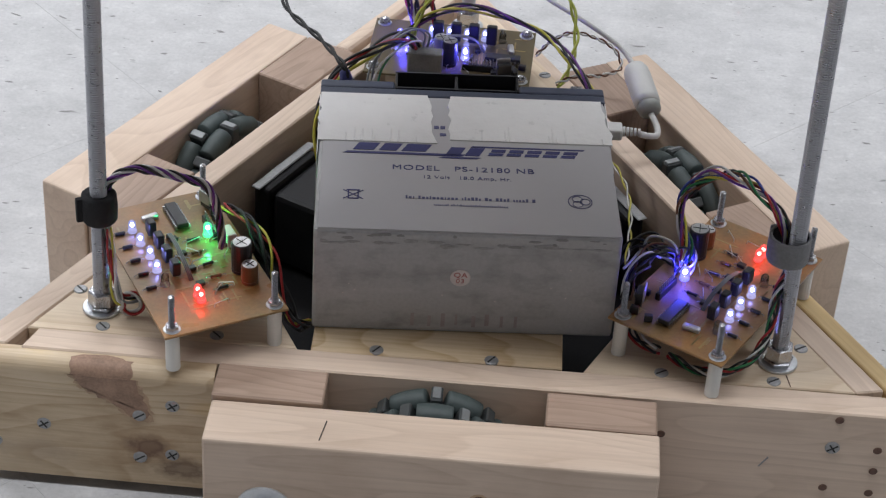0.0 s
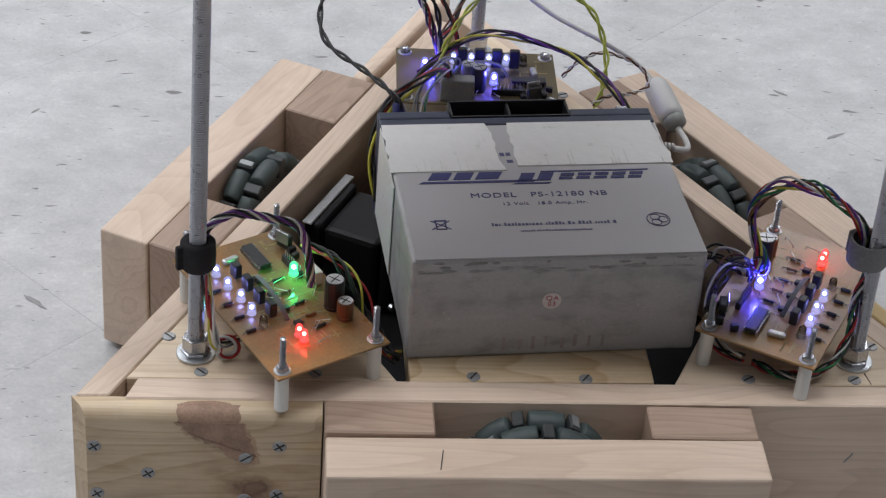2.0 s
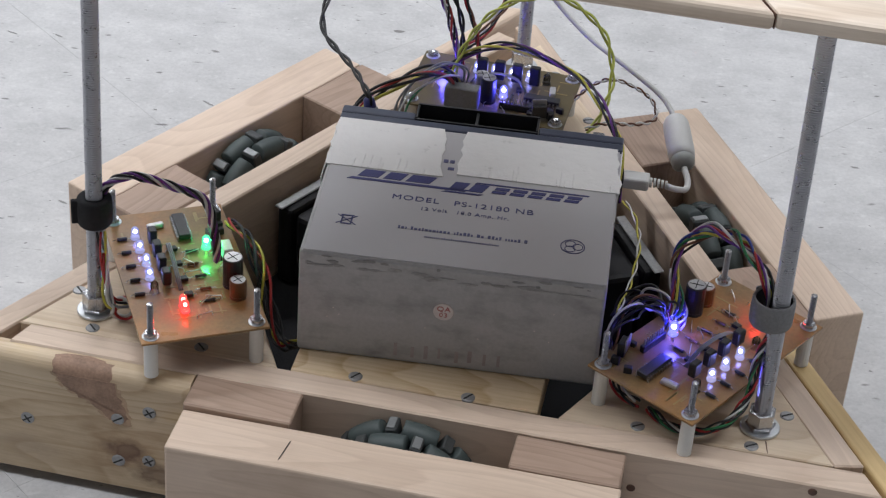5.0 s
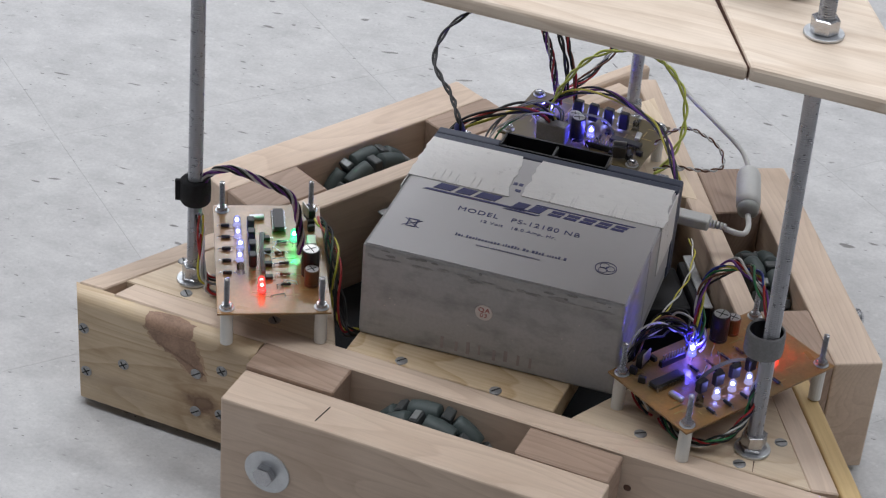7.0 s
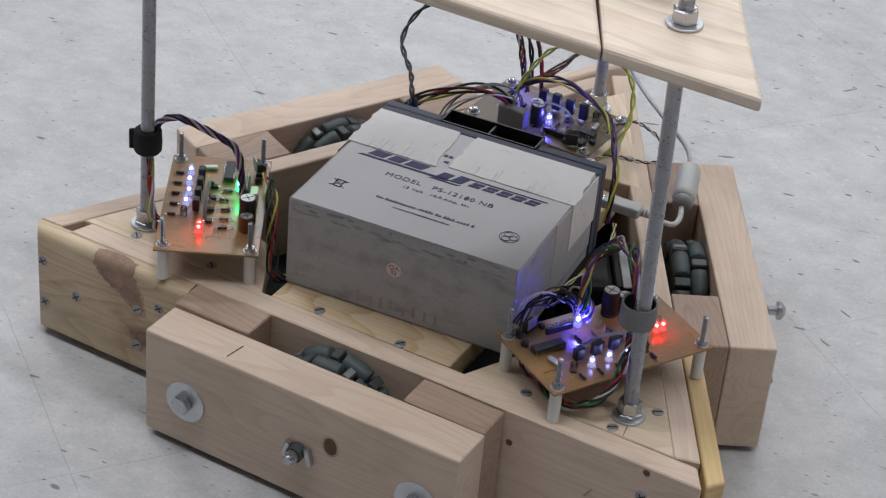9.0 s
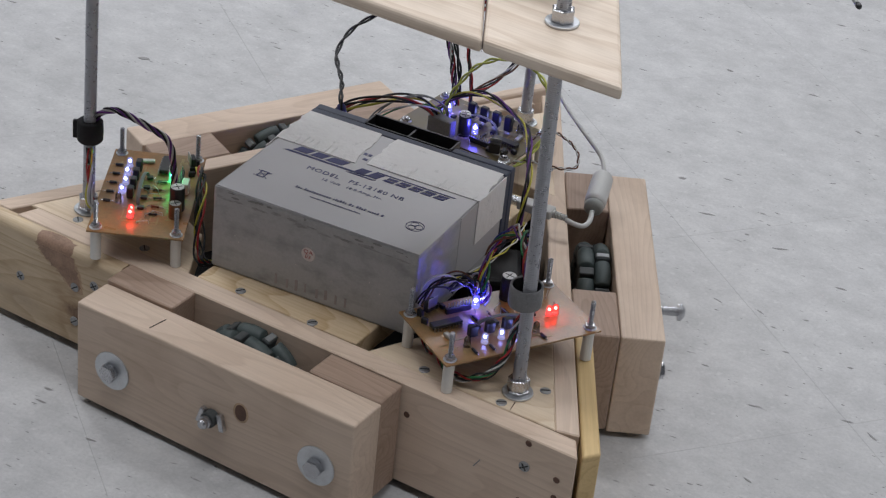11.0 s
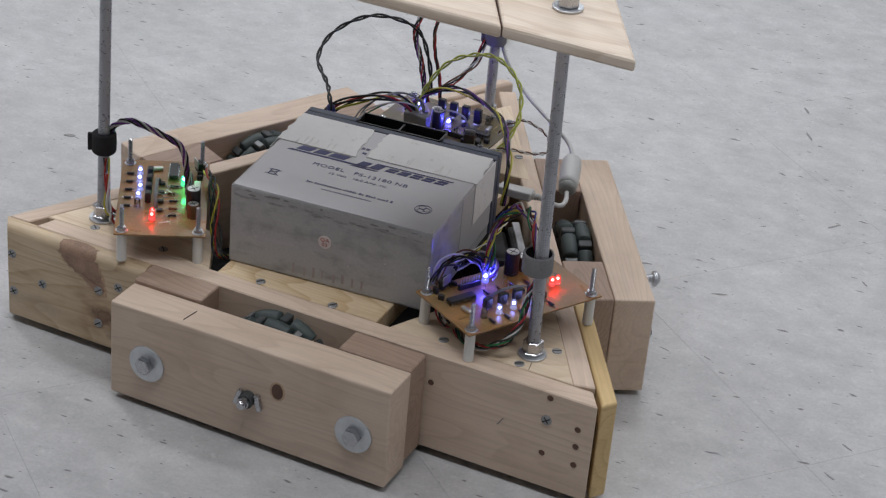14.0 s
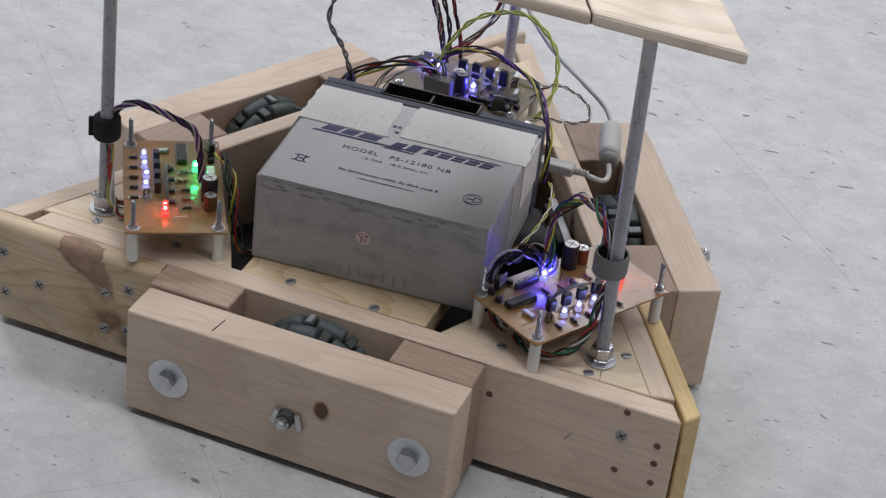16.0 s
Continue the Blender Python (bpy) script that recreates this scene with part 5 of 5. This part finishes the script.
# ---- loose things on the floor ----
tool_at = pose(-0.7405, 1.1660, 0.0, 0, 0, -81)
pen = tagged(new("screwdriver"), "small screwdriver with a black and yellow handle on the floor", "screwdriver")
pen.matrix_world = tool_at
BASE[pen] = Vector((0, 0, 0))
part("handle", lathe([(0, 0), (0.006, 0.001), (0.0075, 0.006), (0.0078, 0.020), (0, 0.020)], 14, pose(0, 0, 0.0078, 0, 90, 0)), BLACK, pen, "black handle end", smooth=True)
part("grip", lathe([(0, 0.0201), (0.0078, 0.0201), (0.0078, 0.036), (0.005, 0.040), (0, 0.040)], 14, pose(0, 0, 0.0078, 0, 90, 0)), WIRE["lime"], pen, "yellow grip", smooth=True)
part("shank", lathe([(0, 0.040), (0.0035, 0.040), (0.003, 0.060), (0.0015, 0.066), (0, 0.066)], 10, pose(0, 0, 0.0078, 0, 90, 0) @ Matrix.Identity(4)), BLACK, pen, "dark shank")
oval = tagged(new("floor_scrap", finish("floor_scrap", lathe([(0, 0.0005), (0.0055, 0.0006), (0.0065, 0.0)], 20, Matrix.Diagonal((1.0, 0.45, 1, 1))), SCUFFGREY)), "small flat grey scrap lying on the floor", "scrap")
oval.matrix_world = pose(-1.062, 0.675, 0.0001, 0, 0, 15)

# ---- scuffs on the floor: x, y, length, direction ----
SCUFFS = [(0.549, 0.477, 0.023, 29), (0.516, 0.544, 0.017, -40), (-0.077, 0.23, 0.026, -43), (-0.144, 0.445, 0.019, 47), (-0.102, 0.484, 0.011, 52), (-0.108, 0.145, 0.006, 51), (-0.14, 0.385, 0.009, 36), (-0.351, 1.051, 0.022, -63), (-0.29, 0.855, 0.02, 49), (-0.369, 0.667, 0.016, 18), (-0.394, 0.548, 0.011, -22), (-0.355, 0.55, 0.01, -29), (-0.22, 0.415, 0.014, -39), (-0.357, 0.821, 0.007, 27), (-0.243, 0.752, 0.011, -52), (-0.366, 1.117, 0.019, -62), (-0.449, 0.692, 0.017, 13), (-0.213, 0.464, 0.014, -34), (-0.295, 0.305, 0.009, -27), (-0.253, 0.447, 0.004, -14)]
rng = random.Random(77)
for x, y, long, turn in SCUFFS:
    ring = []
    for k in range(14):
        a = 2 * math.pi * k / 14
        ring.append((long * 0.5 * math.cos(a) * rng.uniform(0.75, 1.0), max(0.0011, long * 0.09) * math.sin(a) * rng.uniform(0.45, 1.1)))
    scuff = new("scuff_mark", finish("scuff_mark", prism(ring, 0.0, 0.0002), SCUFFGREY))
    scuff.parent = floor
    scuff.matrix_basis = pose(x, y, 0.0002, 0, 0, turn)

# ---- floor tiles, 305 mm, laid askew to the walls ----
TILE, ASKEW = 0.3048, 43.8
TILEMAT = tile_surface()
half = TILE / 2 - 0.00006
tm = finish("tile", box(-half, half, -half, half, -0.0032, 0.0, 0.00007), TILEMAT)
n1 = Vector((math.cos(radians(ASKEW)), math.sin(radians(ASKEW))))
n2 = Vector((n1.y, -n1.x))
near, rest = [], []
for i in range(-20, 21):
    for j in range(-20, 21):
        u, v = 0.1185 + (i + 0.5) * TILE, -0.472 + (j + 0.5) * TILE
        c = n1 * u + n2 * v
        if abs(c.x) < 3.35 and -2.95 < c.y < 5.15:
            (near if (c - Vector((-0.2, 0.5))).length < 1.75 else rest).append(c)
for c in near:
    ob = new("tile", tm)
    ob.parent = floor
    ob.matrix_basis = pose(c.x, c.y, 0, 0, 0, ASKEW)
far = bmesh.new()
for c in rest:
    a = pose(c.x, c.y, 0, 0, 0, ASKEW)
    vs = [far.verts.new(a @ Vector((sx * half, sy * half, 0))) for sx, sy in ((-1, -1), (1, -1), (1, 1), (-1, 1))]
    far.faces.new(vs)
far_ob = new("tile_field", finish("tile_field", far, TILEMAT))
far_ob.parent = floor
tagged(far_ob, "speckled grey vinyl tiles further off", kind="stuff")


# ---- what moves ----
def along(t):
    """The robot's place and turn between its rows."""
    for (t0, x0, y0, a0), (t1, x1, y1, a1) in zip(ROBOT, ROBOT[1:]):
        if t <= t1:
            f = (t - t0) / (t1 - t0)
            return x0 + (x1 - x0) * f, y0 + (y1 - y0) * f, a0 + (a1 - a0) * f
    return ROBOT[-1][1:]


def motions():
    for ob in MOVERS:
        home = Matrix.Translation(ob.location)
        walk(ob, [(t, pose(x, y, 0, 0, 0, a) @ home) for t, x, y, a in ROBOT])
    for (wheel, m), side in zip(WHEELS, SIDES):
        spot, way, roll, rows, last = side @ Vector((0, -0.015, 0)), side.to_3x3() @ Vector((1, 0, 0)), 0.0, [], None
        for k in range(65):
            x, y, a = along(k * 0.25)
            now = pose(x, y, 0, 0, 0, a)
            if last is not None:
                step = now @ spot - last @ spot
                roll += step.dot(last.to_3x3() @ way) / WHEEL_R
            rows.append((k * 0.25, Matrix.Translation(-BASE[robot]) @ m @ pose(0, 0, 0, 0, math.degrees(roll), 0)))
            last = now
        walk(wheel, rows)


motions()
